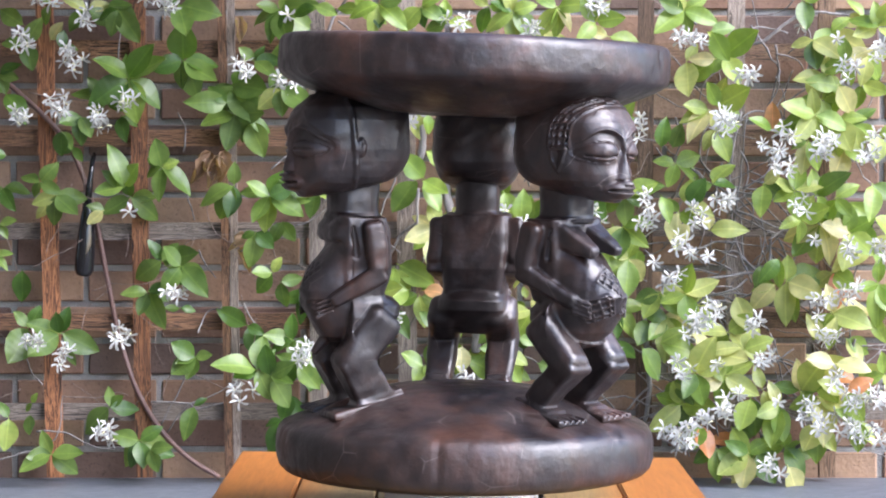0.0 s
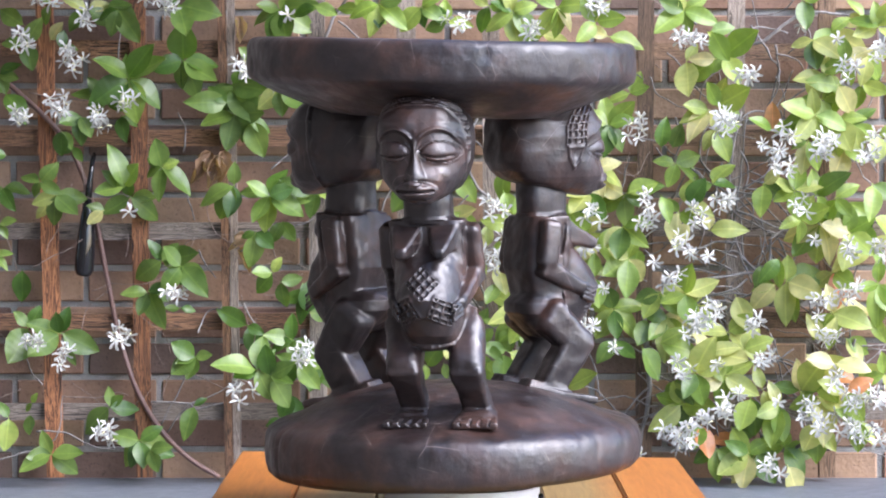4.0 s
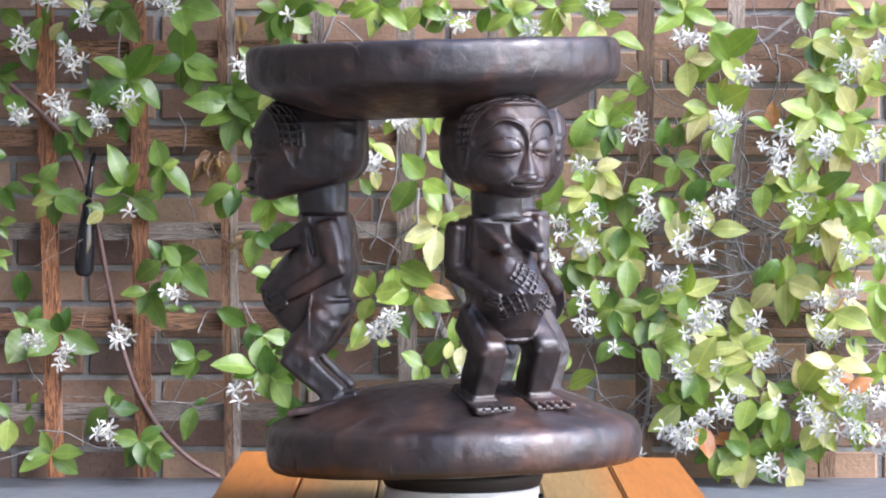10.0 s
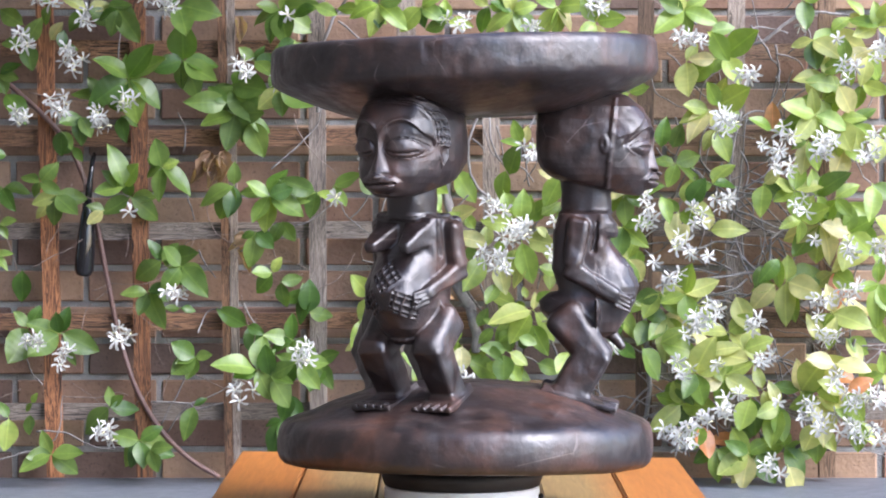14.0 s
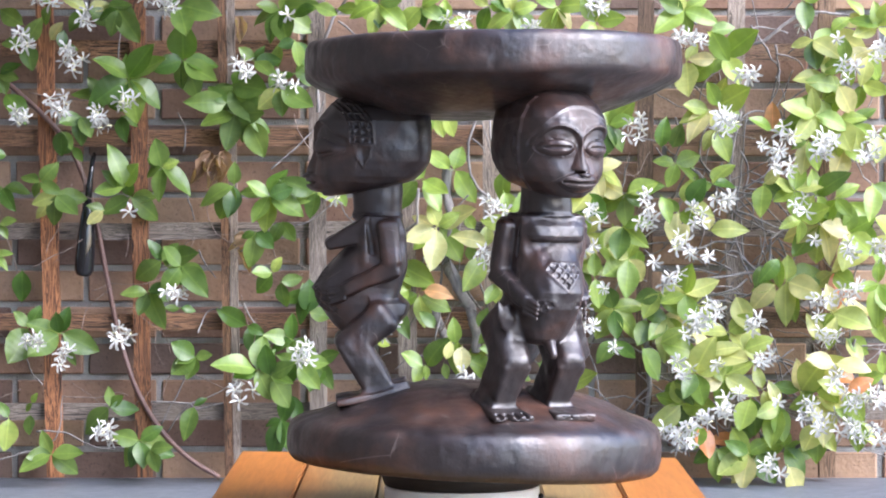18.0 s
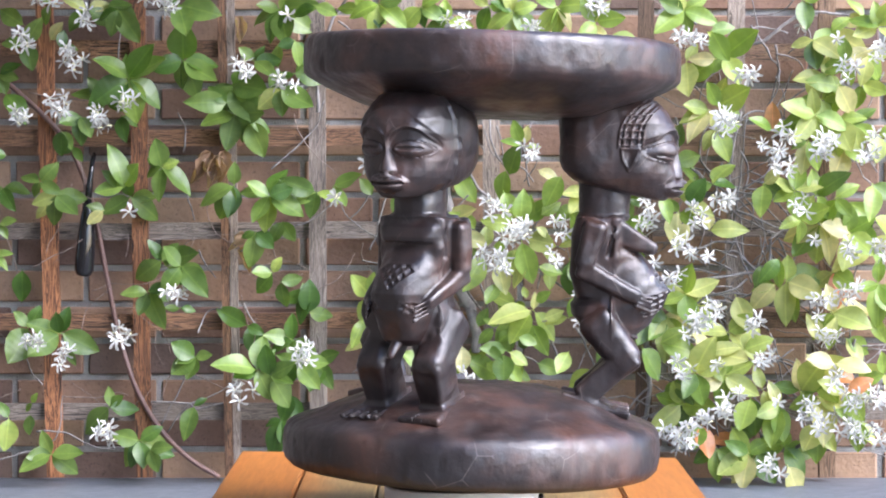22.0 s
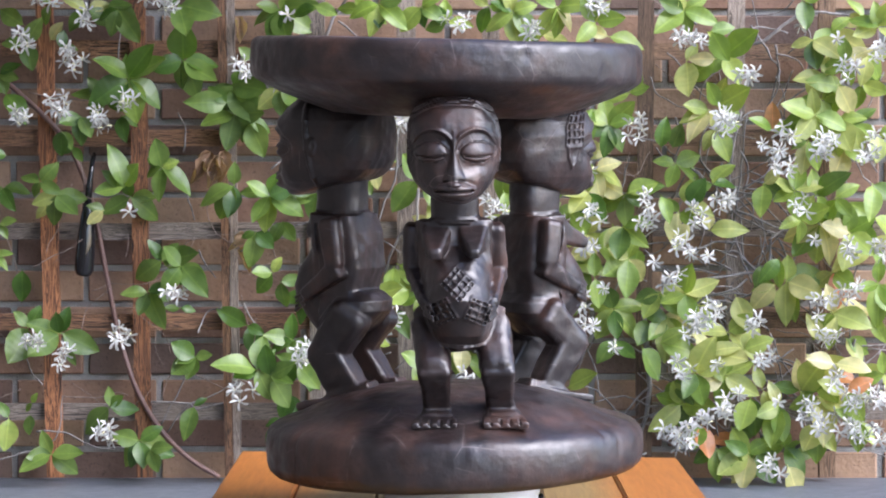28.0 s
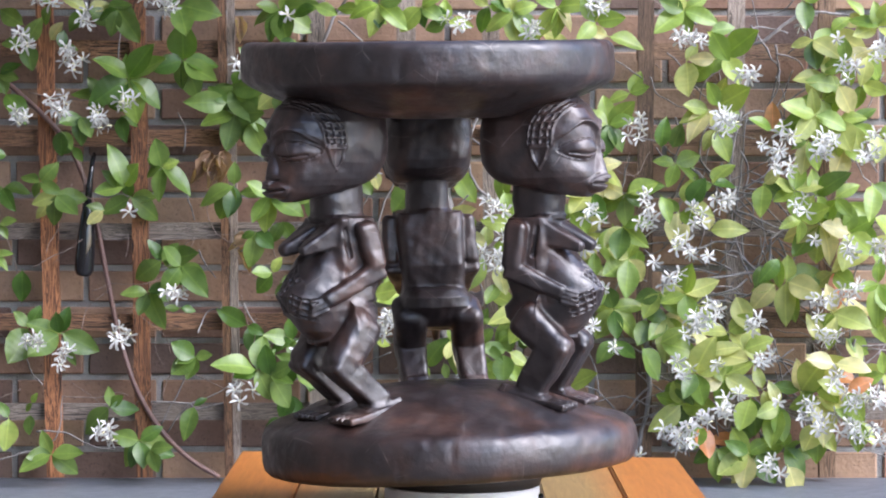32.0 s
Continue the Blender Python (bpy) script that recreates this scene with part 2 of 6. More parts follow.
def tube(pts, radii, sides=7, lump=0.0):
    bm = bmesh.new()
    rings = []
    for i, p in enumerate(pts):
        d = (pts[min(i + 1, len(pts) - 1)] - pts[max(i - 1, 0)]).normalized()
        u = d.cross(Vector((0, 1, 0.01))).normalized()
        v = d.cross(u)
        r = radii[i]
        ring = []
        for k in range(sides):
            a = 2 * math.pi * k / sides
            q = r * (1 + lump * noise.noise(p * 60 + Vector((k * 1.7, 0, 0))))
            ring.append(bm.verts.new(p + u * (q * math.cos(a)) + v * (q * math.sin(a))))
        rings.append(ring)
    for lo, hi in zip(rings, rings[1:]):
        for k in range(sides):
            bm.faces.new((lo[k], lo[(k + 1) % sides], hi[(k + 1) % sides], hi[k]))
    bm.faces.new(rings[0][::-1])
    bm.faces.new(rings[-1])
    bmesh.ops.recalc_face_normals(bm, faces=bm.faces[:])
    return bm


# ---- the setting ----
WALL_Y, LEDGE_Z = 2.21, -0.202
COURSE, PITCH = 0.0603, 0.2393

wall = tagged(new("wall_north", mesh_of("wall_north", box((6.4, 0.24, 3.2), (0, WALL_Y + 0.126, 0.9)), MORTAR)),
              "brown clay brick garden wall with grey mortar", "wall", kind="structure")
ledge = tagged(new("ledge", mesh_of("ledge", box((6.4, 0.42, 0.04), (0, WALL_Y - 0.20, LEDGE_Z - 0.02), 0.004), SLATE)),
               "dark grey slate ledge below the brick wall", "ledge", kind="structure")
footing = tagged(new("wall_footing", mesh_of("wall_footing", box((6.4, 0.36, 0.36), (0, WALL_Y - 0.17, LEDGE_Z - 0.225)), RENDER_WALL)),
                 "dark rendered low wall under the slate ledge", "wall", kind="structure")
GROUND_Z = -0.606
ground = tagged(new("ground", mesh_of("ground", box((400, 400, 0.2), (0, 0, GROUND_Z - 0.1)), PAVING)),
                "paved patio ground", "ground", kind="structure")
# added wall just left of the view; it blocks sky from that side
west_screen = tagged(new("added_wall_west", mesh_of("added_wall_west", box((0.3, 8.2, 5.4), (-0.945, -2.0, 2.1)), RENDER_WALL)),
               "plain plastered wall out of view, added to keep light off the left", "wall", kind="structure")
# slab added above the view to shade the upper left of the trellis
eave = tagged(new("eave", mesh_of("eave", box((1.0, 0.55, 0.09), (-0.50, WALL_Y - 0.275, 0.95), 0.004), RENDER_WALL)),
              "plain plastered slab out of view, added to shade the wall's upper left", "eave", kind="structure")
# unseen roof slab, added to take the left-hand sky off the stool
roof = tagged(new("shade_roof", mesh_of("shade_roof", box((0.95, 6.6, 0.12), (-0.62, -2.75, 1.95), 0.004), RENDER_WALL)),
              "plain plastered roof slab out of view, added to shade the stool's left", "roof", kind="structure")
# added wall behind the camera; hides the sky to the front left
south_screen = tagged(new("added_wall_south", mesh_of("added_wall_south", box((4.4, 0.3, 5.0), (-1.3, -6.6, 1.9)), RENDER_WALL)),
                    "plain plastered wall out of view, added to keep light off the left", "wall", kind="structure")


# ---- the stool: carved figures between two discs ----
U = 1 / 1880  # carving unit, about half a millimetre


class Block:
    """A block of wood on a grid; shapes are joined to it and cut from it."""

    def __init__(self, lo, hi, step):
        self.lo, self.step = np.array(lo, float), step
        n = [int((b - a) / step) + 2 for a, b in zip(lo, hi)]
        self.ax = [np.float32(lo[i] + step * np.arange(n[i])) for i in range(3)]
        self.d = np.full(n, 60.0, np.float32)

    def window(self, lo, hi):
        s = []
        for i in range(3):
            a = max(0, int((lo[i] - self.lo[i]) / self.step))
            b = min(len(self.ax[i]), int((hi[i] - self.lo[i]) / self.step) + 2)
            s.append(slice(a, max(a + 1, b)))
        x, y, z = (self.ax[i][s[i]] for i in range(3))
        return tuple(s), x[:, None, None], y[None, :, None], z[None, None, :]

    def join(self, s, e, k):
        a = self.d[s]
        h = np.maximum(k - np.abs(a - e), 0) / k
        self.d[s] = np.minimum(a, e) - h * h * k * 0.25

    def cut(self, s, e, k):
        a = self.d[s]
        h = np.maximum(k - np.abs(a + e), 0) / k
        self.d[s] = np.maximum(a, -e) + h * h * k * 0.25

    def ball(self, c, r, k=8.0, cut=False):
        """An ellipsoid."""
        m = max(r) + 3 * k + 6
        s, x, y, z = self.window([a - m for a in c], [a + m for a in c])
        x, y, z = x - c[0], y - c[1], z - c[2]
        k0 = np.sqrt((x / r[0]) ** 2 + (y / r[1]) ** 2 + (z / r[2]) ** 2)
        k1 = np.sqrt((x / r[0] ** 2) ** 2 + (y / r[1] ** 2) ** 2 + (z / r[2] ** 2) ** 2)
        e = k0 * (k0 - 1) / np.maximum(k1, 1e-6)
        (self.cut if cut else self.join)(s, e, k)

    def limb(self, a, b, ra, rb, k=8.0, cut=False, flat=1.0):
        """A tapered round limb from a to b."""
        m = max(ra, rb) * max(1, flat) + 3 * k + 6
        s, x, y, z = self.window([min(p, q) - m for p, q in zip(a, b)], [max(p, q) + m for p, q in zip(a, b)])
        v = [q - p for p, q in zip(a, b)]
        vv = sum(c * c for c in v)
        px, py, pz = x - a[0], y - a[1], z - a[2]
        t = np.clip((px * v[0] + py * v[1] + pz * v[2]) / vv, 0, 1)
        e = np.sqrt(((px - v[0] * t) / flat) ** 2 + (py - v[1] * t) ** 2 + (pz - v[2] * t) ** 2) - (ra + (rb - ra) * t)
        (self.cut if cut else self.join)(s, e, k)

    def bar(self, a, b, half_x, half_n, r, k=4.0, cut=False):
        """A squared, tapered bar from a to b: half its width across and half its depth at both ends, with corners rounded by r."""
        m = max(*half_x, *half_n) + r + 3 * k + 6
        s, x, y, z = self.window([min(p, q) - m for p, q in zip(a, b)], [max(p, q) + m for p, q in zip(a, b)])
        vy, vz = b[1] - a[1], b[2] - a[2]
        n = math.hypot(vy, vz)
        vy, vz = vy / n, vz / n
        along = (y - a[1]) * vy + (z - a[2]) * vz
        t = np.clip(along / n, 0, 1)
        across = (z - a[2]) * vy - (y - a[1]) * vz
        hx, hn = half_x[0] + (half_x[1] - half_x[0]) * t, half_n[0] + (half_n[1] - half_n[0]) * t
        q = [np.abs(x - a[0] - (b[0] - a[0]) * t) - hx + r, np.abs(across) - hn + r + 0 * x, np.abs(along - n / 2) - n / 2 + r + 0 * x - (hn - r) * 0.45]
        e = np.sqrt(sum(np.maximum(c, 0) ** 2 for c in q)) + np.minimum(np.maximum(np.maximum(q[0], q[1]), q[2]), 0) - r
        (self.cut if cut else self.join)(s, e, k)

    def loft(self, rows, at, front, rear, k=4.0, under=None, cap=None, soft=4):
        """A body of level sections, each (height, half width, reach to the front, reach to the back); front and rear give how square they are."""
        zs = [r[0] for r in rows]
        wide, fore, aft = (max(r[i] for r in rows) for i in (1, 2, 3))
        s, x, y, z = self.window((at[0] - wide - 20, at[1] - aft - 20, cap[0] - 16), (at[0] + wide + 20, at[1] + fore + 20, cap[1] + 16))
        x, y = x - at[0], y - at[1]
        rx, yf, yb = (np.interp(z, zs, [r[i] for r in rows]).astype(np.float32) for i in (1, 2, 3))
        share = np.clip(0.5 - y / 40, 0, 1)
        share = share * share * (3 - 2 * share)
        p = np.float32(front) + np.float32(rear - front) * share
        q = np.abs(x) / rx
        v = np.where(y > 0, y / yf, -y / yb)
        k0 = (q ** p + v ** p) ** (1 / p)
        e = (k0 - 1) * np.minimum(rx, np.where(y > 0, yf, yb))
        for d in ([z - cap[1], cap[0] - z] + ([under[0] + under[1] * (y + 15) - z] if under else [])):
            d = d + 0 * e
            h = np.maximum(soft - np.abs(e - d), 0) / soft
            e = np.maximum(e, d) + h * h * soft * 0.25
        self.join(s, e.astype(np.float32), k)

    def mesh(self, name, mat, sway=0.0):
        """The surface of the block, one quad where it crosses the grid."""
        d = self.d
        ins = d < 0
        c = np.zeros([n - 1 for n in d.shape], np.int16)
        for i in range(2):
            for j in range(2):
                for k in range(2):
                    c += ins[i:d.shape[0] - 1 + i, j:d.shape[1] - 1 + j, k:d.shape[2] - 1 + k]
        cells = np.argwhere((c > 0) & (c < 8))
        index = np.full(c.shape, -1, np.int64)
        index[tuple(cells.T)] = np.arange(len(cells))
        acc, cnt = np.zeros((len(cells), 3)), np.zeros(len(cells))
        for axis in range(3):
            o1, o2 = [q for q in range(3) if q != axis]
            for a in range(2):
                for b in range(2):
                    p = cells.copy()
                    p[:, o1] += a
                    p[:, o2] += b
                    q = p.copy()
                    q[:, axis] += 1
                    d0, d1 = d[tuple(p.T)], d[tuple(q.T)]
                    x = (d0 < 0) != (d1 < 0)
                    t = np.where(x, d0 / np.where(x, d0 - d1, 1), 0)
                    pt = p.astype(float)
                    pt[:, axis] += t
                    acc += pt * x[:, None]
                    cnt += x
        verts = acc / cnt[:, None] * self.step + self.lo
        verts[:, 0] += sway * np.clip(1 - verts[:, 2] / 280, 0, 1)
        verts *= U
        quads = []
        for axis in range(3):
            o1, o2 = (axis + 1) % 3, (axis + 2) % 3
            sl0, sl1 = [slice(None)] * 3, [slice(None)] * 3
            sl0[axis], sl1[axis] = slice(0, -1), slice(1, None)
            a, b = ins[tuple(sl0)], ins[tuple(sl1)]
            for flip in (False, True):
                e = np.argwhere((a & ~b) if not flip else (~a & b))
                e = e[(e[:, o1] > 0) & (e[:, o2] > 0) & (e[:, o1] < c.shape[o1]) & (e[:, o2] < c.shape[o2])]
                ring = []
                for da, db in ((1, 1), (0, 1), (0, 0), (1, 0)):
                    q = e.copy()
                    q[:, o1] -= da
                    q[:, o2] -= db
                    ring.append(index[tuple(q.T)])
                f = np.stack(ring, 1)
                quads.append(f[:, ::-1] if flip else f)
        quads = np.concatenate(quads)
        me = bpy.data.meshes.new(name)
        me.from_pydata([tuple(v) for v in verts], [], quads.tolist())
        me.polygons.foreach_set("use_smooth", [True] * len(me.polygons))
        me.materials.append(mat)
        me.update()
        return me


def carved_figure(name, seed, spec):
    """One of the three carved supports: it stands with bent knees, arms folded to its belly, and bears the seat on its head.
    x to its side, y to its front, z up from the sole of the foot."""
    female, hy = spec["female"], spec["head"]
    w = Block((-128, -130, -36), (128, 140, 556), 2.0)

    # head: a long block behind, an oval face before, flat below
    skull = [(358, 20, 80, 10), (366, 34, 89, 30), (380, 52, 97, 46), (392, 65, 101, 64), (402, 72, 103, 78), (414, 77, 104, 90), (430, 81, 105, 98), (450, 83, 107, 101),
             (475, 83, 107, 101), (500, 80, 101, 100), (522, 71, 86, 98), (540, 56, 64, 95), (556, 36, 36, 90)]
    skull = [(z, rx * spec["slim"], yf, yb) for z, rx, yf, yb in skull]
    w.loft(skull, (0, hy), 2.6, 3.8, 4, under=(384, -0.21), cap=(356, 556), soft=7)

    def at_level(z):
        return [float(np.interp(z, [r[0] for r in skull], [r[i] for r in skull])) for i in (1, 2, 3)]

    def skin(x, z):
        rx, yf, _ = at_level(z)
        return hy + yf * max(0.02, 1 - (abs(x) / rx) ** 2.6) ** (1 / 2.6)

    def flank(y, z):
        rx, yf, yb = at_level(z)
        v = y - hy
        q, e = (v / yf, 2.6) if v > 0 else (-v / yb, 3.8)
        return rx * max(0.02, 1 - min(1, q) ** e) ** (1 / e)

    # trunk, belly and hips
    back = spec["back"]
    w.loft([(196, 57, 20, back - 12), (236, 60, 22, back), (300, 62, 26, back - 2), (334, 62, 24, back - 12)], (0, 0), 3.0, 6.0, 6, cap=(190, 334))
    w.loft([(114,) + spec["belly"][0], (124,) + spec["belly"][1], (142,) + spec["belly"][2], (176,) + spec["belly"][3], (204,) + spec["belly"][4],
            (236,) + spec["belly"][5], (266,) + spec["belly"][6], (300, 50, 16, 40)], (0, 0), 2.3, 3.0, 5, cap=(114, 300))
    hip = spec["hip"]
    w.loft([(119, 58, 8, hip - 42), (134, 66, 10, hip - 26), (160, 70, 8, hip - 3), (178, 65, 6, hip), (197, 54, 1, hip - 18)], (0, 0), 2.6, 3.0, 6, cap=(119, 196), soft=8)
    # neck, with a cut line where it meets the shoulders
    w.loft([(326, 43, 44, 46), (340, 40, 42, 44), (400, 39, 42, 46)], (0, spec["neck"]), 2.6, 2.8, 2.5, cap=(326, 402))
    w.loft([(333, 45, 46, 49), (338, 43, 44, 47)], (0, spec["neck"]), 2.8, 2.8, 2, cap=(333, 338.5))
    # legs and feet
    for s in (-1, 1):
        a, b, c, d = spec["hip_joint"], spec["knee"], spec["shin"], spec["ankle"]
        w.bar((s * 51, *a), (s * 54, *b), (31, 28), spec["thigh"], 20, 5)
        w.bar((s * 54, *c), (s * 54, *d), (28, 24), spec["calf"], 9, 2.5)
        (y0, z0), (y1, z1) = spec["heel"], spec["toe"]
        w.bar((s * 52, y0, z0 - 4), (s * 60, y1, z1 - 5), (25, 39), (8, 5.5), 3, 3)
        w.bar((s * 54, y0 + 4, z0 + 3), (s * 56, (y0 + y1) * 0.5 + 22, (z0 + z1) * 0.5 - 2), (21, 26), (12, 5), 5, 8)
        for t in range(4):
            tx = s * (60 + (t - 1.5) * 16.5)
            w.limb((tx - s * 1.5, y1 - 20, z1 + 3), (tx, y1 + 8, z1 - 4), 2.2, 3.2, 1.2, cut=True)
    # arms: flat upper arms, wedge-shaped forearms, fingers laid on the belly
    ey, ez = spec["elbow"]
    hx, hand_y, hz = spec["palm"]
    for s in (-1, 1):
        w.bar((s * 68, -28, 324), (s * 73, ey + 6, ez + 2), (18, 15), (20, 17), 12, 5)
        w.bar((s * 71, ey, ez + 2), (s * hx, hand_y, hz), (17, 11), (18, 12), 9, 3.5)
        w.limb((s * 58, 4, 316), (s * 60, -4, 268), 3, 5, 4, cut=True)
        way = Vector((s * (hx - 70), hand_y - ey, hz - ez)).normalized()
        for f in range(4):
            p = Vector((s * (hx + 4), hand_y - 4, hz + 10 - 7.6 * f))
            q = p + way * 24 + Vector((-s * 7, 3, 1))
            w.limb(p, q, 4.6, 3.4, 1.5)
    if female:
        tip, span = spec["breast"], 33
        for s in (-1, 1):
            w.bar((s * 29, -2, 312), (s * span, tip - 5, 278), (30, 10), (25, 9), 7, 3)
        cord = [(x, spec["belly"][1][1] + 1 - 0.012 * x * x, 122 + 0.004 * x * x) for x in range(-36, 37, 12)]
        for a, b in zip(cord, cord[1:]):
            w.limb(a, b, 3.2, 3.2, 2)
    else:
        w.loft([(290, 54, 38, 20), (300, 57, 41, 20), (316, 57, 37, 20), (332, 50, 22, 20)], (0, 0), 3.2, 3.0, 3, cap=(290, 333))
        w.limb((0, 30, 118), (0, 45, 98), 11, 7, 4)

    # face: the nose stands out as a wedge; brows, lids and lips are low relief that follows the skull
    tip = spec["mouth"] + 19
    w.loft([(tip, 21, 19, 8), (tip + 12, 17, 17, 8), (448, 8.5, 12, 8), (470, 6.5, 9, 8), (488, 5, 6, 8)], (0, skin(0, 432) - 6), 1.5, 2.0, 2.5, cap=(tip, 488))
    brow = spec["brow"]
    s, x1, y1, z1 = w.window((-90, hy + 34, 372), (90, 140, 540))
    u, v = np.abs(x1) - 39, z1 - 450

    def step(q, edge):
        t = np.clip(0.5 - q / edge, 0, 1)
        return t * t * (3 - 2 * t)

    tall = np.where(v > 0, brow - 453, 33)
    relief = -5.0 * step(np.sqrt((u / 37) ** 2 + (v / tall) ** 2) - 1, np.where(v > 4, 0.22, 0.22 + np.clip(4 - v, 0, 16) * 0.05))
    arch = brow - 0.022 * np.where(u < 0, 0.62 * u * u, 1.15 * u * u)
    relief = relief + 3.4 * np.exp(-((z1 - arch) / 3.4) ** 2) * step(u - 32, 10) * step(-u - 33, 8)
    high, low = (18, 14.5) if female else (14, 13)
    rho = (u / 28) ** 2 + (np.abs(v + 1) / np.where(v > -1, high, low)) ** 1.7
    relief = relief + 7.0 * np.sqrt(np.clip(1.12 - rho, 0, 1)) + 1.2 * np.exp(-((rho - 1.36) / 0.14) ** 2) - 1.2 * np.exp(-((rho - 1.14) / 0.08) ** 2)
    if female:
        relief = relief - 4.6 * np.exp(-((v + 8 - 0.006 * u * u) / 1.7) ** 2) * step(np.abs(u) - 23, 6)
    else:
        relief = relief - 3.6 * step(np.abs(v) - 3.4 * np.sqrt(np.clip(1 - (u / 22) ** 2, 0, 1)), 1.6) * step(np.abs(u) - 21, 4)
        cap = z1 - (520 - x1 * x1 / 120)
        relief = relief + 1.4 * step(-cap, 6) + 0.8 * np.exp(-(cap / 2.6) ** 2)
    part_z = spec["mouth"] + 0.0016 * x1 * x1
    mouth = (x1 / 35) ** 2 + (np.abs(z1 - part_z) / 16.5) ** 1.6
    relief = relief + 11.5 * np.sqrt(np.clip(1.0 - mouth, 0, 1)) + 2.4 * np.exp(-((mouth - 1.0) / 0.14) ** 2) * step(spec["mouth"] - 4 - z1, 8)
    relief = relief - 6.6 * np.exp(-((z1 - part_z) / 2.1) ** 2) * step(np.abs(x1) - 31, 6)
    w.d[s] -= (relief * step(hy + 44 - y1, 16)).astype(np.float32)

    # carved bands and scars: fine grooves over the finished forms
    x, y, z = (w.ax[0][:, None, None], w.ax[1][None, :, None], w.ax[2][None, None, :])

    def soft(v, edge):
        return np.clip(0.5 - v / edge, 0, 1)

    if female:
        mid = hy + 24
        s, x1, y1, z1 = w.window((-95, mid - 40, 440), (95, mid + 95, 556))
        u = y1 - mid - (z1 - 470) * 0.08 - 0.012 * np.maximum(0, z1 - 482) ** 2 + 0 * x1
        band = soft(np.abs(u) - 19, 2.5) * soft(458 - z1, 3)
        net = np.maximum(np.cos((z1 + 0.35 * np.abs(x1)) * (2 * math.pi / 12.5)), np.cos(u * (2 * math.pi / 12.6)))
        w.d[s] += band * (2.6 - 4.6 * soft(0.60 - net, 0.35)) * (0.55 + 0.45 * soft(44 - np.abs(x1), 20))
        w.d[s] -= soft(np.abs(np.abs(u) - 21) - 1.6, 2.0) * soft(456 - z1, 4) * 2.6
        for side in (-1, 1):
            loop = ((-14, 455), (-11, 436), (-1, 418), (10, 434), (17, 455), (-14, 455))
            loop = [(side * (flank(mid + a - 3, b) + 0.5), mid + a - 3, b) for a, b in loop]
            for a, b in zip(loop, loop[1:]):
                w.limb(a, b, 3.0, 3.0, 2)
            w.ball((side * (flank(mid - 2, 440) + 3), mid - 2, 442), (5, 7, 11), 2, cut=True)
    else:
        for side, mid in ((-1, hy + 13), (1, hy + 32)):
            ridge = [(side * (flank(mid + 0.1 * (b - 450), b) - 0.5), mid + 0.1 * (b - 450), b) for b in (382, 400, 425, 450, 475, 500, 520, 535)]
            for a, b in zip(ridge, ridge[1:]):
                w.limb(a, b, 4.6, 4.6, 3)
            w.ball((side * (flank(mid - 12, 456) - 1), mid - 10, 454), (7, 9, 17), 3)
            w.ball((side * (flank(mid - 12, 456) + 7), mid - 13, 456), (5, 5, 9), 2, cut=True)

    def scars(cx, cz, half, turn, step=12.0, tri=False, deep=1.0):
        s, x1, y1, z1 = w.window((cx - 1.6 * half - 6, 20, cz - 1.6 * half - 6), (cx + 1.6 * half + 6, 140, cz + 1.6 * half + 6))
        u = ((x1 - cx) * math.cos(turn) + (z1 - cz) * math.sin(turn)) + 0 * y1
        v = (-(x1 - cx) * math.sin(turn) + (z1 - cz) * math.cos(turn)) + 0 * y1
        rim = np.maximum(np.abs(u), np.abs(v)) - half
        if tri:
            rim = np.maximum(rim, (z1 - cz - tri) + 0 * rim)
        mask = soft(rim, 3)
        net = np.maximum(np.cos(u * (2 * math.pi / step)), np.cos(v * (2 * math.pi / step)))
        net = np.where(rim > -3.2, 1.0, net)
        w.d[s] += mask * deep * (1.6 - 3.0 * soft(0.62 - net, 0.35))

    if female:
        scars(0, 230, 22, 0.785)
        scars(-31, 184, 21, 0.45)
        scars(31, 184, 21, -0.45)
    else:
        scars(0, 242, 27, 0.785, tri=14)
        scars(-33, 184, 15, 0.6, 10.0, tri=8, deep=0.6)
        scars(33, 184, 15, -0.6, 10.0, tri=8, deep=0.6)
    # tool marks: shallow flats and a little unevenness
    rng = np.random.default_rng(seed)
    for _ in range(12):
        a, b, c = rng.normal(0, 0.05, 3)
        w.d += np.float32(0.36) * np.sin(np.float32(a) * x + np.float32(b) * y + np.float32(c) * z + np.float32(rng.uniform(0, 6.28)))
    for _ in range(10):
        a, b, c = rng.normal(0, 0.14, 3)
        w.d += np.float32(0.14) * np.sin(np.float32(a) * x + np.float32(b) * y + np.float32(c) * z + np.float32(rng.uniform(0, 6.28)))
    return w.mesh(name, CARVED, spec["sway"])


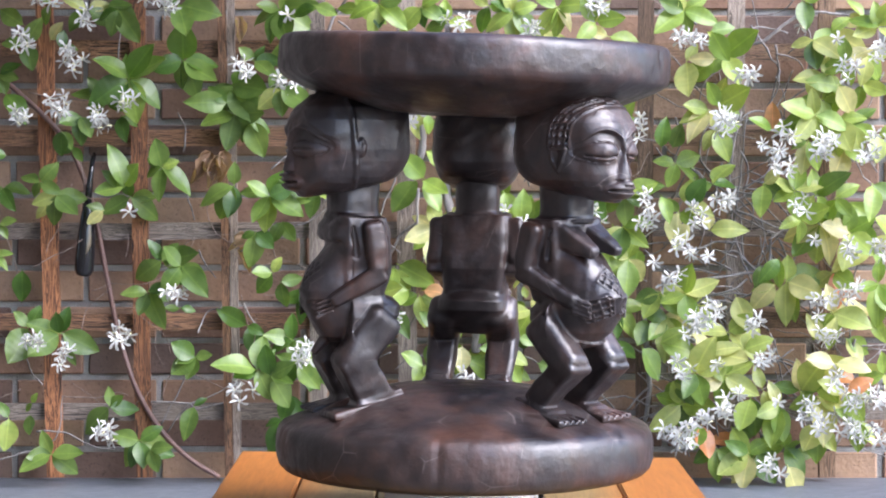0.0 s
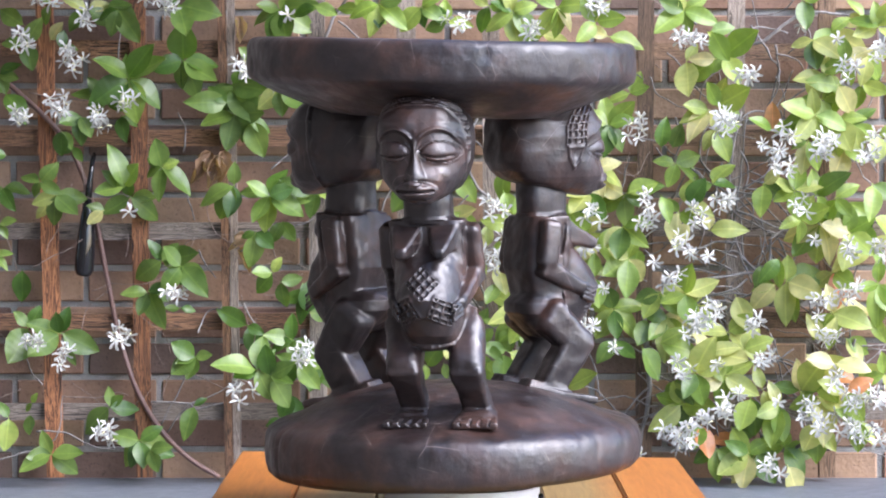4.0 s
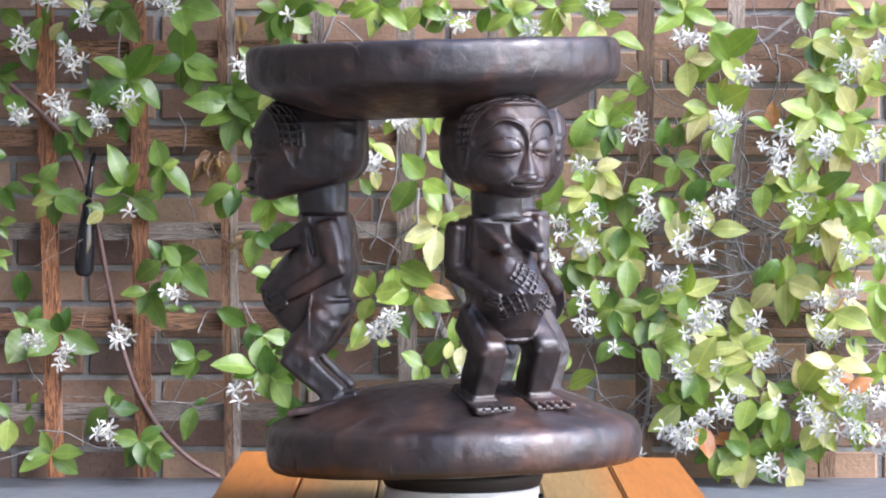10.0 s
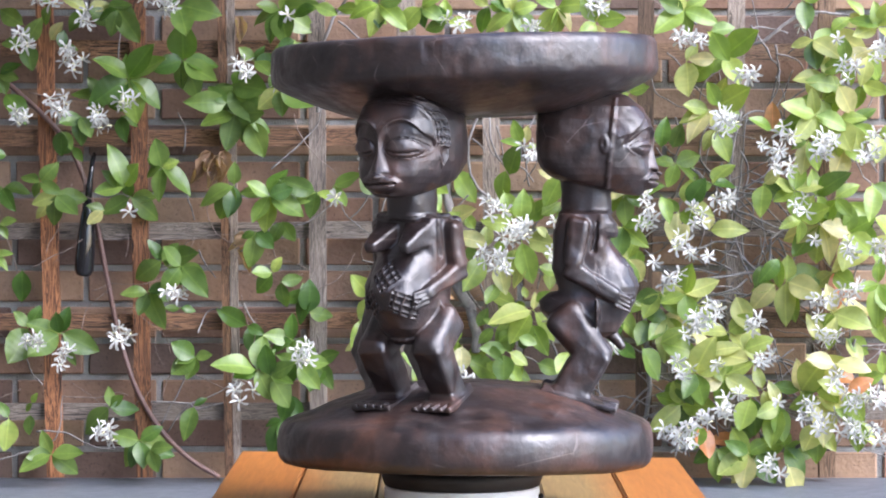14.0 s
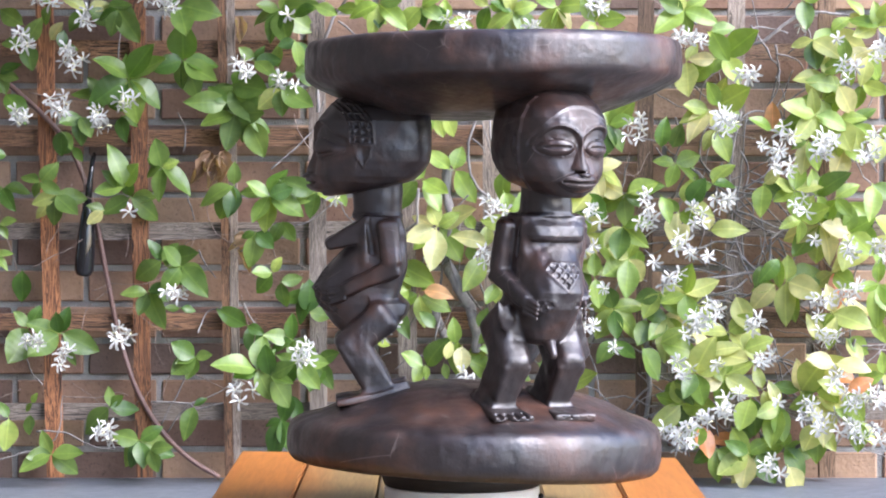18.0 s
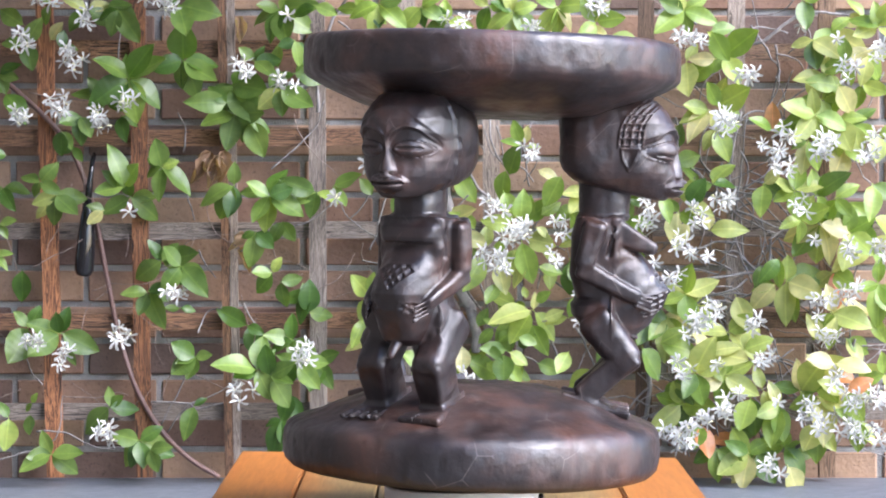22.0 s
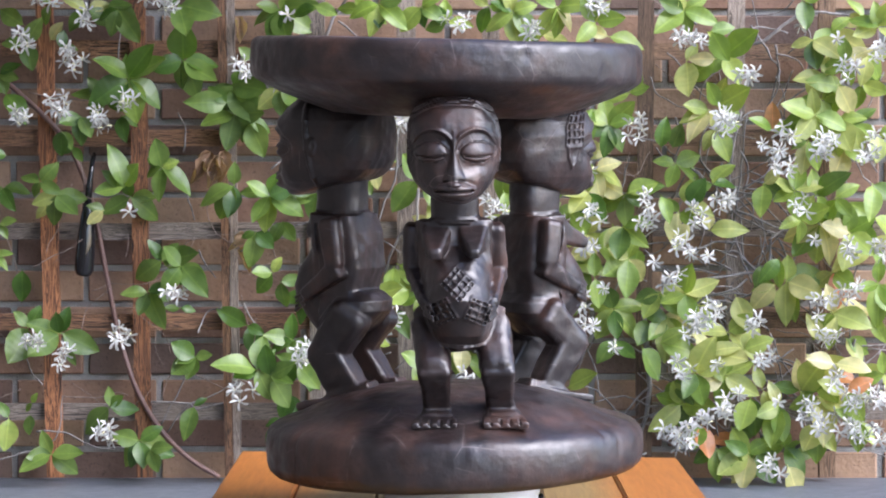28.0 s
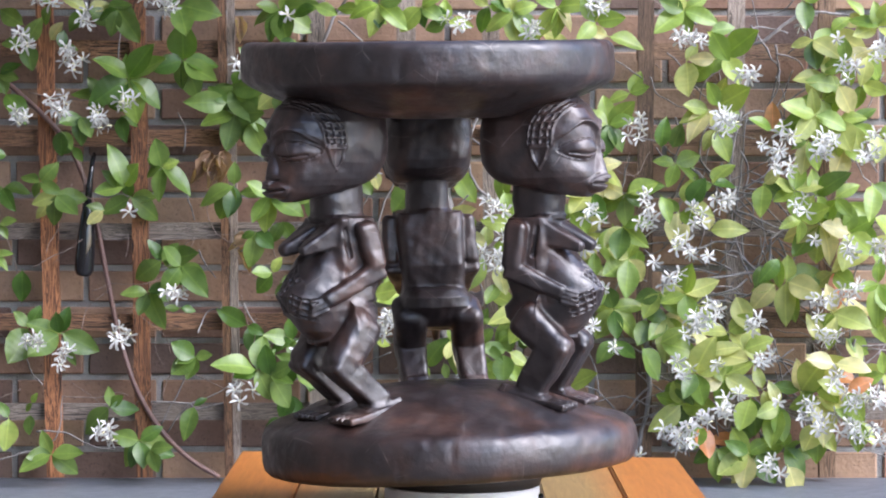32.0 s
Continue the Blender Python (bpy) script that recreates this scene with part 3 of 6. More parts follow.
def disc_of(profile, wobble, seed, segs=360, oval=0.0, long_way=0.0, wedge=0.0, dip=0.0, crack=None):
    """A turned disc with a hand-cut, uneven outline. Profile: (radius, height) in carving units."""
    bm = bmesh.new()
    rings = []
    chance = random.Random(int(seed))
    top = max(h for r, h in profile if r > 290)
    chips = [(chance.uniform(0, 6.28), chance.uniform(0.01, 0.03), chance.uniform(2, 6), top - chance.uniform(0, 70), chance.uniform(5, 12)) for _ in range(18)]
    if crack is not None:
        chips.append((radians(crack), 0.011, 5.0, -512, 60))
    for r, h in profile:
        ring = []
        for k in range(segs):
            a = 2 * math.pi * k / segs
            d = Vector((math.cos(a), math.sin(a), 0))
            n1 = noise.noise(d * 1.6 + Vector((seed, 0, h * 0.004)))
            n2 = noise.noise(d * 7 + Vector((seed, 3, h * 0.08)))
            q = r * (1 + wobble * (0.7 * n1 + 0.1 * n2)) * (1 + oval * math.cos(2 * (a - long_way)))
            if r > 290:
                for at, wide, deep, level, reach in chips:
                    da = (a - at + math.pi) % (2 * math.pi) - math.pi
                    if abs(da) < 3 * wide:
                        q -= deep * math.exp(-(da / wide) ** 2 - ((h - level) / reach) ** 2)
                q += 1.0 * noise.noise(d * 15 + Vector((seed, h * 0.07, 7)))
            low = wedge * d.y * min(1, max(0, (-505 - h) / 50)) - (dip * max(0, d.y) * min(1, max(0, (r - 115) / 90)) * min(1, max(0, (312 - r) / 50)) if h > -480 else 0)
            ring.append(bm.verts.new((q * d.x * U, q * d.y * U, (h + low + 180 * wobble * (0.3 * n2 + noise.noise(d * 2.3 + Vector((0, seed, r * 0.01))))) * U)))
        rings.append(ring)
    for lo, hi in zip(rings, rings[1:]):
        for k in range(segs):
            bm.faces.new((lo[k], lo[(k + 1) % segs], hi[(k + 1) % segs], hi[k]))
    bm.faces.new(rings[0][::-1])
    bm.faces.new(rings[-1])
    return bm


SEAT = [(10, 57), (90, 57), (165, 57), (192, 60), (238, 76), (286, 95), (312, 107), (326, 115), (332.5, 120), (336, 125), (337.5, 133), (338, 145), (337.5, 158), (337, 170), (336, 178),
        (333, 184), (328, 188), (320, 190), (306, 188), (270, 182), (180, 172), (90, 168), (10, 167)]
BASE = [(10, -570), (150, -571), (270, -570), (308, -569), (321, -565), (329, -557), (333, -544), (334, -530), (333.5, -514), (331.5, -502), (327, -492),
        (319, -485), (306, -479), (275, -468), (240, -451), (200, -438), (150, -425), (90, -418), (10, -417)]

HORIZON = 0.347
stool = tagged(new("carved_stool"), "dark polished wooden stool carried by three carved figures on a turntable", "stool")
stool.location = (0, 0, HORIZON)
AWAY = radians(-83)
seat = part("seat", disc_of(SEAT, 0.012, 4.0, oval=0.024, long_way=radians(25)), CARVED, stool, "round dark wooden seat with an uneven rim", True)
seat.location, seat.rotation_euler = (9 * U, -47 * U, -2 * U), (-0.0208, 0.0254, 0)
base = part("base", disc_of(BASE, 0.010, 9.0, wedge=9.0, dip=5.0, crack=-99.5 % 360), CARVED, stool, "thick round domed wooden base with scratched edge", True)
base.location = (21 * U * math.cos(AWAY), 21 * U * math.sin(AWAY), 0)
# the three supports differ a little in stance: (y, z) of the joints, in carving units
FIGURES = (
    dict(female=True, slim=0.93, mouth=385, sway=-24, head=6, back=72, neck=-12, brow=489, hip=70, hip_joint=(-30, 160), knee=(38, 72), shin=(38, 92), ankle=(-44, 18), thigh=(33, 28), calf=(24, 22),
         heel=(-84, 12), toe=(38, -7), elbow=(-54, 244), palm=(54, 50, 192), breast=84,
         belly=((28, 34, 30), (40, 46, 36), (48, 68, 40), (56, 92, 44), (58, 101, 46), (56, 82, 46), (53, 58, 46))),
    dict(female=True, slim=0.98, mouth=389, sway=-14, head=-4, back=66, neck=-10, brow=499, hip=72, hip_joint=(-32, 164), knee=(46, 92), shin=(32, 112), ankle=(-18, 34), thigh=(34, 28), calf=(28, 26),
         heel=(-72, 32), toe=(54, 9), elbow=(-46, 242), palm=(54, 48, 200), breast=84,
         belly=((28, 34, 30), (40, 46, 36), (48, 66, 40), (56, 88, 44), (58, 98, 46), (56, 80, 46), (53, 56, 46))),
    dict(female=False, slim=1.0, mouth=391, sway=24, head=-5, back=76, neck=-16, brow=487, hip=100, hip_joint=(-60, 160), knee=(8, 66), shin=(-4, 86), ankle=(-44, 18), thigh=(35, 32), calf=(32, 34),
         heel=(-96, 22), toe=(38, -6), elbow=(-46, 236), palm=(54, 40, 184), breast=0,
         belly=((26, 20, 40), (38, 40, 46), (46, 52, 50), (55, 73, 52), (57, 79, 52), (55, 64, 50), (53, 42, 48))))
for seed, (spec, x, y, facing, lift) in enumerate(zip(FIGURES, (178, 30, -213), (-183, 168, -109), (-43, 82.8, -160.8), (-452, -458, -452))):
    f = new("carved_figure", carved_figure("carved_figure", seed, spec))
    f.parent = stool
    f["label"] = "carved wooden figure with bent knees and arms folded on its belly"
    f.matrix_basis = Matrix.Translation((x * U, y * U, lift * U)) @ Matrix.Rotation(radians(facing - 90), 4, "Z")

# ---- turntable and the pine table under it ----
turntable = tagged(new("turntable"), "small white motorised turntable with a black top plate", "turntable")
part("drum", lathe([(0.0725, 0.001), (0.0735, 0.003), (0.0735, 0.0255), (0.0725, 0.027)], 96), WHITE, turntable, "white plastic drum", True)
part("knob", box((0.006, 0.008, 0.009), (0.0735, -0.012, 0.016), 0.0012), BLACK, turntable, "small black side switch")
plate = new("top_plate", mesh_of("top_plate", lathe([(0.071, 0.0272), (0.0735, 0.0284), (0.0765, 0.0365), (0.0765, 0.041), (0.074, 0.0428)], 96), RUBBER, True))
plate.parent = turntable
plate["label"] = "black rubber top plate"

table = tagged(new("side_table"), "small varnished orange pine table with worn planks", "table")
X0, X1, NPL = -0.2480, 0.2455, 6
for k in range(NPL):
    a = X0 + (X1 - X0) * k / NPL
    b = X0 + (X1 - X0) * (k + 1) / NPL - 0.0022
    ya, yb = (0.606 - 0.077 * (q - X0) / (X1 - X0) for q in (a, b))
    bm = bmesh.new()
    for z in (-0.022, 0.0):
        for xx, yy in ((a, -0.2), (b, -0.2), (b, yb), (a, ya)):
            bm.verts.new((xx, yy, z))
    v = list(bm.verts)
    for q in ((3, 2, 1, 0), (4, 5, 6, 7), (0, 1, 5, 4), (1, 2, 6, 5), (2, 3, 7, 6), (3, 0, 4, 7)):
        bm.faces.new([v[i] for i in q])
    bmesh.ops.bevel(bm, geom=bm.edges[:], offset=0.0022, segments=2, affect="EDGES")
    part("plank", bm, PINE, table)
for sx in (-0.215, 0.212):
    for sy in (-0.165, 0.48):
        part("leg", box((0.045, 0.045, -GROUND_Z - 0.022), (sx, sy, (GROUND_Z - 0.022) / 2), 0.004), PINE, table)
for sy in (-0.165, 0.48):
    part("apron", box((0.38, 0.02, 0.07), (0, sy, -0.0575), 0.002), PINE, table)


# ---- trellis on the wall ----
trellis = tagged(new("trellis"), "square wooden garden trellis fixed before the brick wall", "trellis")


def slat(a, b, width, thick, y, mat, label=""):
    """A worn slat from a to b, both (x, z) on the wall."""
    length = math.dist(a, b)
    bm = bmesh.new()
    n = 14
    rings = []
    for k in range(n + 1):
        t = k / n
        jx = 0.0016 * noise.noise(Vector((a[0] * 9, t * 5, y * 11)))
        rings.append([bm.verts.new((sx * (width / 2 + 0.0007 * noise.noise(Vector((t * 17, sx, a[0] * 7 + a[1])))) + jx, sy * thick / 2, length * (t - 0.5)))
                      for sx, sy in ((-1, -1), (1, -1), (1, 1), (-1, 1))])
    for lo, hi in zip(rings, rings[1:]):
        for k in range(4):
            bm.faces.new((lo[k], lo[(k + 1) % 4], hi[(k + 1) % 4], hi[k]))
    bm.faces.new(rings[0][::-1])
    bm.faces.new(rings[-1])
    sharp = [e for e in bm.edges if abs((e.verts[0].co - e.verts[1].co).normalized().z) > 0.9]
    bmesh.ops.bevel(bm, geom=sharp, offset=0.0022, segments=2, affect="EDGES")
    ob = part("slat", bm, mat, trellis, label, False)
    ob.location = ((a[0] + b[0]) / 2, y, (a[1] + b[1]) / 2)
    ob.rotation_euler = (0, math.atan2(b[0] - a[0], b[1] - a[1]), 0)
    return ob


slat((-0.6708, 0.6429), (-0.6533, -0.1948), 0.0277, 0.014, WALL_Y - 0.055, SLAT_RED)
slat((-0.5183, 0.6429), (-0.5081, -0.1948), 0.0268, 0.014, WALL_Y - 0.055, SLAT_RED)
slat((-0.3806, 0.6429), (-0.3690, -0.1948), 0.0128, 0.014, WALL_Y - 0.055, SLAT_RUST)
slat((-0.3658, 0.6429), (-0.3552, -0.1948), 0.0126, 0.011, WALL_Y - 0.0535, SLAT_GREY)
slat((-0.2252, 0.6429), (-0.2215, -0.1948), 0.0277, 0.014, WALL_Y - 0.055, SLAT_GREY)
slat((-0.0791, 0.6429), (-0.0754, -0.1948), 0.0305, 0.014, WALL_Y - 0.055, SLAT_GREY)
slat((0.0596, 0.6429), (0.0633, -0.1948), 0.0277, 0.014, WALL_Y - 0.055, SLAT_GREY)
slat((0.3138, 0.6429), (0.3110, -0.1948), 0.0259, 0.014, WALL_Y - 0.055, SLAT_BROWN)
slat((0.4617, 0.6429), (0.4590, -0.1948), 0.0277, 0.014, WALL_Y - 0.055, SLAT_GREY)
slat((0.6087, 0.6429), (0.6124, -0.1948), 0.0277, 0.014, WALL_Y - 0.055, SLAT_BROWN)
slat((-0.8007, 0.5083), (0.0746, 0.5065), 0.0275, 0.014, WALL_Y - 0.0405, SLAT_RUST)
slat((-0.8007, 0.3609), (0.0746, 0.3628), 0.0275, 0.014, WALL_Y - 0.0405, SLAT_RUST)
slat((-0.8007, 0.2079), (0.0746, 0.2107), 0.0275, 0.014, WALL_Y - 0.0405, SLAT_GREY)
slat((-0.8007, 0.0595), (0.0746, 0.0614), 0.0275, 0.014, WALL_Y - 0.0405, SLAT_RUST)
slat((-0.8007, -0.0888), (0.0746, -0.0870), 0.0275, 0.014, WALL_Y - 0.0405, SLAT_GREY)
slat((0.2990, 0.5028), (0.7756, 0.5028), 0.0275, 0.014, WALL_Y - 0.0405, SLAT_BROWN)
slat((0.2990, 0.3618), (0.7756, 0.3618), 0.0275, 0.014, WALL_Y - 0.0405, SLAT_BROWN)
slat((0.2990, 0.2135), (0.7756, 0.2135), 0.0275, 0.014, WALL_Y - 0.0405, SLAT_GREY)
slat((0.2990, 0.0633), (0.7756, 0.0633), 0.0275, 0.014, WALL_Y - 0.0405, SLAT_BROWN)
slat((0.2990, -0.0870), (0.7756, -0.0870), 0.0275, 0.014, WALL_Y - 0.0405, SLAT_GREY)


# ---- brown hose and black handle hanging before the trellis ----
hose = new("garden_hose", mesh_of("garden_hose", tube(spline([(x, WALL_Y - 0.062 - 0.012 * math.sin(i * 0.7), z) for i, (x, z) in enumerate(((-0.7549, 0.4753), (-0.7090, 0.4341), (-0.6678, 0.3974), (-0.6403, 0.3653), (-0.6156, 0.3241), (-0.5899, 0.2462), (-0.5762, 0.1729), (-0.5624, 0.0996), (-0.5487, 0.0354), (-0.5212, -0.0470), (-0.4799, -0.1158), (-0.4341, -0.1616), (-0.3837, -0.1937)))], 6), [0.0042] * 73, 10), HOSE, True))
tagged(hose, "thin brown hose hanging in a curve before the trellis", "hose")
handle = tagged(new("hanging_handle"), "glossy black plastic handle hanging on a hook by the trellis", "handle")
handle.location = (-0.6039, WALL_Y - 0.078, 0.1355)
handle.rotation_euler = (0, radians(3.5), 0)
part("grip", lathe([(0.0049, 0.0), (0.0116, 0.002), (0.0156, 0.010), (0.0161, 0.03), (0.0144, 0.06), (0.0120, 0.085), (0.0100, 0.105), (0.0083, 0.12)], 28), BLACK, handle, "", True)
part("shank", tube([Vector(p) for p in ((0, 0, 0.118), (0.0005, 0, 0.145), (0.002, 0, 0.17), (0.003, 0.01, 0.196), (0.003, 0.024, 0.2), (0.003, 0.03, 0.192))],
                   [0.0062, 0.0055, 0.0042, 0.0034, 0.003, 0.0025], 10), BLACK, handle, "", True)


# ---- star jasmine ----
def leaf_mesh(seed, mat, bend, wide):
    rng = random.Random(seed)
    bm = bmesh.new()
    rows = []
    n = 9
    for i in range(n + 1):
        t = i / n
        half = wide * math.sin(math.pi * min(1, t ** 0.86)) ** 0.82 * (1 - 0.12 * t)
        if i == 0:
            half = 0.012
        row = []
        for k, s in enumerate((-1, -0.55, 0, 0.55, 1)):
            y = s * max(half, 0.0005)
            z = 0.34 * abs(y) - bend * (t - 0.2) ** 2 + 0.02 * math.sin(9 * t + seed + 3 * s) * abs(s) - 0.25 * y * y
            row.append(bm.verts.new((0.04 + 0.96 * t, y + 0.03 * math.sin(2.5 * t + seed) * t, z)))
        rows.append(row)
    for a, b in zip(rows, rows[1:]):
        for k in range(4):
            bm.faces.new((a[k], b[k], b[k + 1], a[k + 1]))
    stalk = [bm.verts.new(p) for p in ((-0.04, 0.008, 0), (-0.04, -0.008, 0), (0.06, -0.01, -0.012), (0.06, 0.01, -0.012))]
    bm.faces.new(stalk)
    me = mesh_of("leaf", bm, mat, True)
    return me


LEAVES = {m.name: [leaf_mesh(k, m, bend, wide) for k, (bend, wide) in enumerate(((0.12, 0.28), (0.3, 0.255), (0.02, 0.31), (0.45, 0.27), (-0.1, 0.285)))]
          for m in (LEAF, DEEP, LIME, GOLD, RUST)}


def flower_mesh(seed, cup):
    bm = bmesh.new()
    for p in range(5):
        a0 = 2 * math.pi * p / 5 + 0.2 * math.sin(seed + p * 2.3)
        rows = []
        for i in range(6):
            t = i / 5
            half = (0.05, 0.065, 0.095, 0.14, 0.155, 0.07)[i]
            side = 0.30 * t * t
            r = 0.07 + 0.93 * t
            rows.append([(r, s * half + side, cup * t * t + 0.10 * s * t - 0.05 * math.sin(4 * t + p)) for s in (-1, 0, 1)])
        ring = [[bm.verts.new(Matrix.Rotation(a0, 3, "Z") @ Vector(q)) for q in row] for row in rows]
        for a, b in zip(ring, ring[1:]):
            for k in range(2):
                bm.faces.new((a[k], b[k], b[k + 1], a[k + 1]))
    prev = None
    for r, z in ((0.09, 0.02), (0.06, -0.2), (0.08, -0.55), (0.04, -0.75)):
        ring = [bm.verts.new((r * math.cos(k * math.pi / 3), r * math.sin(k * math.pi / 3), z)) for k in range(6)]
        if prev:
            for k in range(6):
                f = bm.faces.new((ring[k], ring[(k + 1) % 6], prev[(k + 1) % 6], prev[k]))
                f.material_index = 1
        prev = ring
    me = mesh_of("flower", bm, PETAL, True)
    me.materials.append(TUBE)
    return me


FLOWERS = [flower_mesh(k, c) for k, c in enumerate((0.05, -0.12, 0.2, 0.3))]
rng = random.Random(11)
PLACES = {"left": -0.55, "middle": -0.33, "centre": 0.0, "right": 0.28, "upper_right": 0.58, "lower_right": 0.48}


def star_jasmine(where):
    v = tagged(new("star_jasmine"), VINE_LABELS[where], "climbing plant", group="star jasmine on the trellis")
    v.location = (PLACES[where], WALL_Y - 0.06, LEDGE_Z)
    return v


VINE_LABELS = {
    "left": "sparse dark green star jasmine with white flowers on a red-brown trellis",
    "middle": "green star jasmine sprigs hanging over weathered trellis slats",
    "centre": "lime green star jasmine with grey woody stems climbing the trellis",
    "right": "dense bright star jasmine with white flowers and tangled twigs",
    "upper_right": "yellow-green star jasmine foliage with large white flower clusters",
    "lower_right": "yellow-green star jasmine trailing down to the slate ledge"}


def stem(vine, radius, *pts):
    """A woody stem through points (x, z) in centimetres on the trellis."""
    y0 = -0.012 - 0.02 * rng.random()
    line = spline([(x / 100 - vine.location.x, y0 - 0.012 * math.sin(1.3 * i + x), z / 100 - vine.location.z) for i, (x, z) in enumerate(pts)], 7)
    line = [p + Vector((noise.noise(p * 40), 0, noise.noise(p * 40 + Vector((5, 5, 5))))) * 0.003 for p in line]
    radii = [radius / 1000 * (1.05 - 0.35 * k / len(line)) for k in range(len(line))]
    part("stem", tube(line, radii, 7, 0.25), BARK if radius > 0.95 else TWIG, vine, "", True)


def sprig(vine, x, z, *leaves):
    """Leaves about one node: the way each points (degrees) and its length in centimetres."""
    depth = -0.025 - 0.075 * rng.random()
    for k, (angle, length, *tone) in enumerate(leaves):
        mat = tone[0] if tone else LEAF
        a, lift, roll = radians(angle), radians(rng.uniform(-22, 34)), radians(rng.uniform(-24, 24))
        way = Vector((math.cos(a), 0, math.sin(a)))
        ax = way * math.cos(lift) + Vector((0, -1, 0)) * math.sin(lift)
        up = Vector((0.15 * rng.uniform(-1, 1), -0.86, 0.42))
        up = (up - ax * up.dot(ax)).normalized()
        side = up.cross(ax)
        up, side = up * math.cos(roll) + side * math.sin(roll), side * math.cos(roll) - up * math.sin(roll)
        size = 1.09 * min(length, 6.5) / 100 / math.cos(lift)
        m = Matrix((ax, side, up)).transposed().to_4x4()
        m = Matrix.Translation((x / 100 - vine.location.x, depth + rng.uniform(-0.012, 0.012), z / 100 - vine.location.z)) @ m @ Matrix.Diagonal((size, size * rng.uniform(0.96, 1.24), size, 1))
        put("leaf", rng.choice(LEAVES[mat.name]), vine, m)


def blossom(vine, *clusters):
    """White flowers: place in centimetres and how many."""
    for x, z, n in clusters:
        depth = -0.095 - 0.03 * rng.random()
        for k in range(2 * n + 1 if n > 1 else 2):
            a = rng.uniform(0, 6.28)
            off = 0.0 if n == 1 else rng.uniform(0.005, 0.0165)
            face = Vector((rng.uniform(-0.9, 0.9), -1, rng.uniform(-0.7, 0.7))).normalized()
            m = face.to_track_quat("Z", "Y").to_matrix().to_4x4() @ Matrix.Rotation(rng.uniform(0, 6.28), 4, "Z")
            size = rng.uniform(0.0115, 0.0155)
            put("flower", rng.choice(FLOWERS), vine,
                Matrix.Translation((x / 100 - vine.location.x + off * math.cos(a + k * 2.4), depth - 0.004 * k, z / 100 - vine.location.z + off * math.sin(a + k * 2.4))) @ m @ Matrix.Diagonal((size, size, size, 1)))


vine = star_jasmine("left")
stem(vine, 0.9, (-68.5, 15.0), (-64.1, 17.5), (-59.1, 18.8))
stem(vine, 1.4, (-74.1, -16.2), (-67.2, -14.2), (-64.4, -11.9), (-63.8, -6.0))
stem(vine, 0.9, (-63.8, -6.0), (-58.9, -6.3), (-55.6, -5.4), (-52.9, -5.7))
stem(vine, 1.4, (-68.1, -11.6), (-63.0, -11.9), (-58.4, -14.2), (-52.0, -14.3))
stem(vine, 0.9, (-70.9, -4.9), (-74.1, -6.3))
stem(vine, 0.9, (-70.4, 8.9), (-70.9, 12.6), (-72.2, 18.1), (-73.2, 20.0))
stem(vine, 0.9, (-67.2, 29.0), (-63.0, 27.3), (-58.4, 26.2))
stem(vine, 0.9, (-60.7, 33.8), (-60.3, 27.3), (-61.2, 21.8))
stem(vine, 1.4, (-66.9, -4.0), (-69.0, -1.3), (-70.2, 1.5))
stem(vine, 1.4, (-44.1, 48.7), (-43.7, 53.1), (-46.4, 57.7))
stem(vine, 1.4, (-52.7, 45.8), (-54.7, 49.4), (-54.3, 56.8), (-56.6, 59.6))
stem(vine, 1.4, (-44.1, 33.8), (-43.7, 37.5), (-44.8, 40.2))
stem(vine, 1.4, (-43.7, 30.1), (-43.2, 26.4), (-42.3, 22.7))
stem(vine, 1.4, (-41.4, 18.1), (-40.4, 15.3), (-38.5, 13.5))
sprig(vine, -69.3, 54.3, (148, 4.8))
sprig(vine, -68.9, 51.4, (60, 4.1), (180, 3.7), (280, 4.2))
sprig(vine, -64.9, 57.4, (120, 2.7), (250, 3.2))
sprig(vine, -59.4, 56.9, (150, 3.8, GOLD), (230, 4.1), (330, 4.8), (20, 3.7, GOLD))
sprig(vine, -56.2, 57.4, (-30, 5.3, LEAF), (-70, 4.0), (5, 3.7))
sprig(vine, -54.0, 56.7, (-55, 5.9), (-105, 4.2), (200, 3.7, DEEP))
sprig(vine, -65.4, 51.9, (55, 3.3, GOLD))
sprig(vine, -63.6, 50.7, (80, 2.7, DEEP), (-5, 2.7, LEAF))
sprig(vine, -73.7, 46.4, (30, 3.7, DEEP), (-10, 3.2), (-70, 3.1))
sprig(vine, -52.4, 45.7, (52, 6.6, DEEP), (28, 7.9, LEAF), (-38, 7.7), (215, 7.1, DEEP), (140, 5.1, LEAF), (-78, 7.1, LIME), (95, 3.7))
sprig(vine, -56.6, 42.4, (168, 4.9), (130, 4.2), (225, 4.0), (-20, 4.2, DEEP))
sprig(vine, -59.9, 39.6, (-90, 4.4, DEEP), (-60, 3.7, LEAF), (200, 3.3, DEEP))
sprig(vine, -63.4, 37.3, (-90, 3.8, DEEP), (-60, 3.3, DEEP))
sprig(vine, -54.0, 39.7, (-80, 3.7, DEEP), (-30, 2.9, DEEP))
sprig(vine, -61.7, 34.7, (-60, 2.6, DEEP), (200, 2.4, DEEP))
sprig(vine, -72.7, 43.4, (-50, 5.5, DEEP), (160, 2.7, DEEP))
sprig(vine, -71.8, 33.3, (170, 2.7, DEEP))
sprig(vine, -43.9, 48.6, (88, 5.9, DEEP), (-8, 5.3, DEEP), (195, 4.8, DEEP), (262, 4.2, LEAF), (-66, 6.2), (-33, 6.0), (120, 3.7, DEEP))
sprig(vine, -44.1, 57.4, (-72, 4.9), (-14, 6.6, LEAF), (150, 2.7, DEEP))
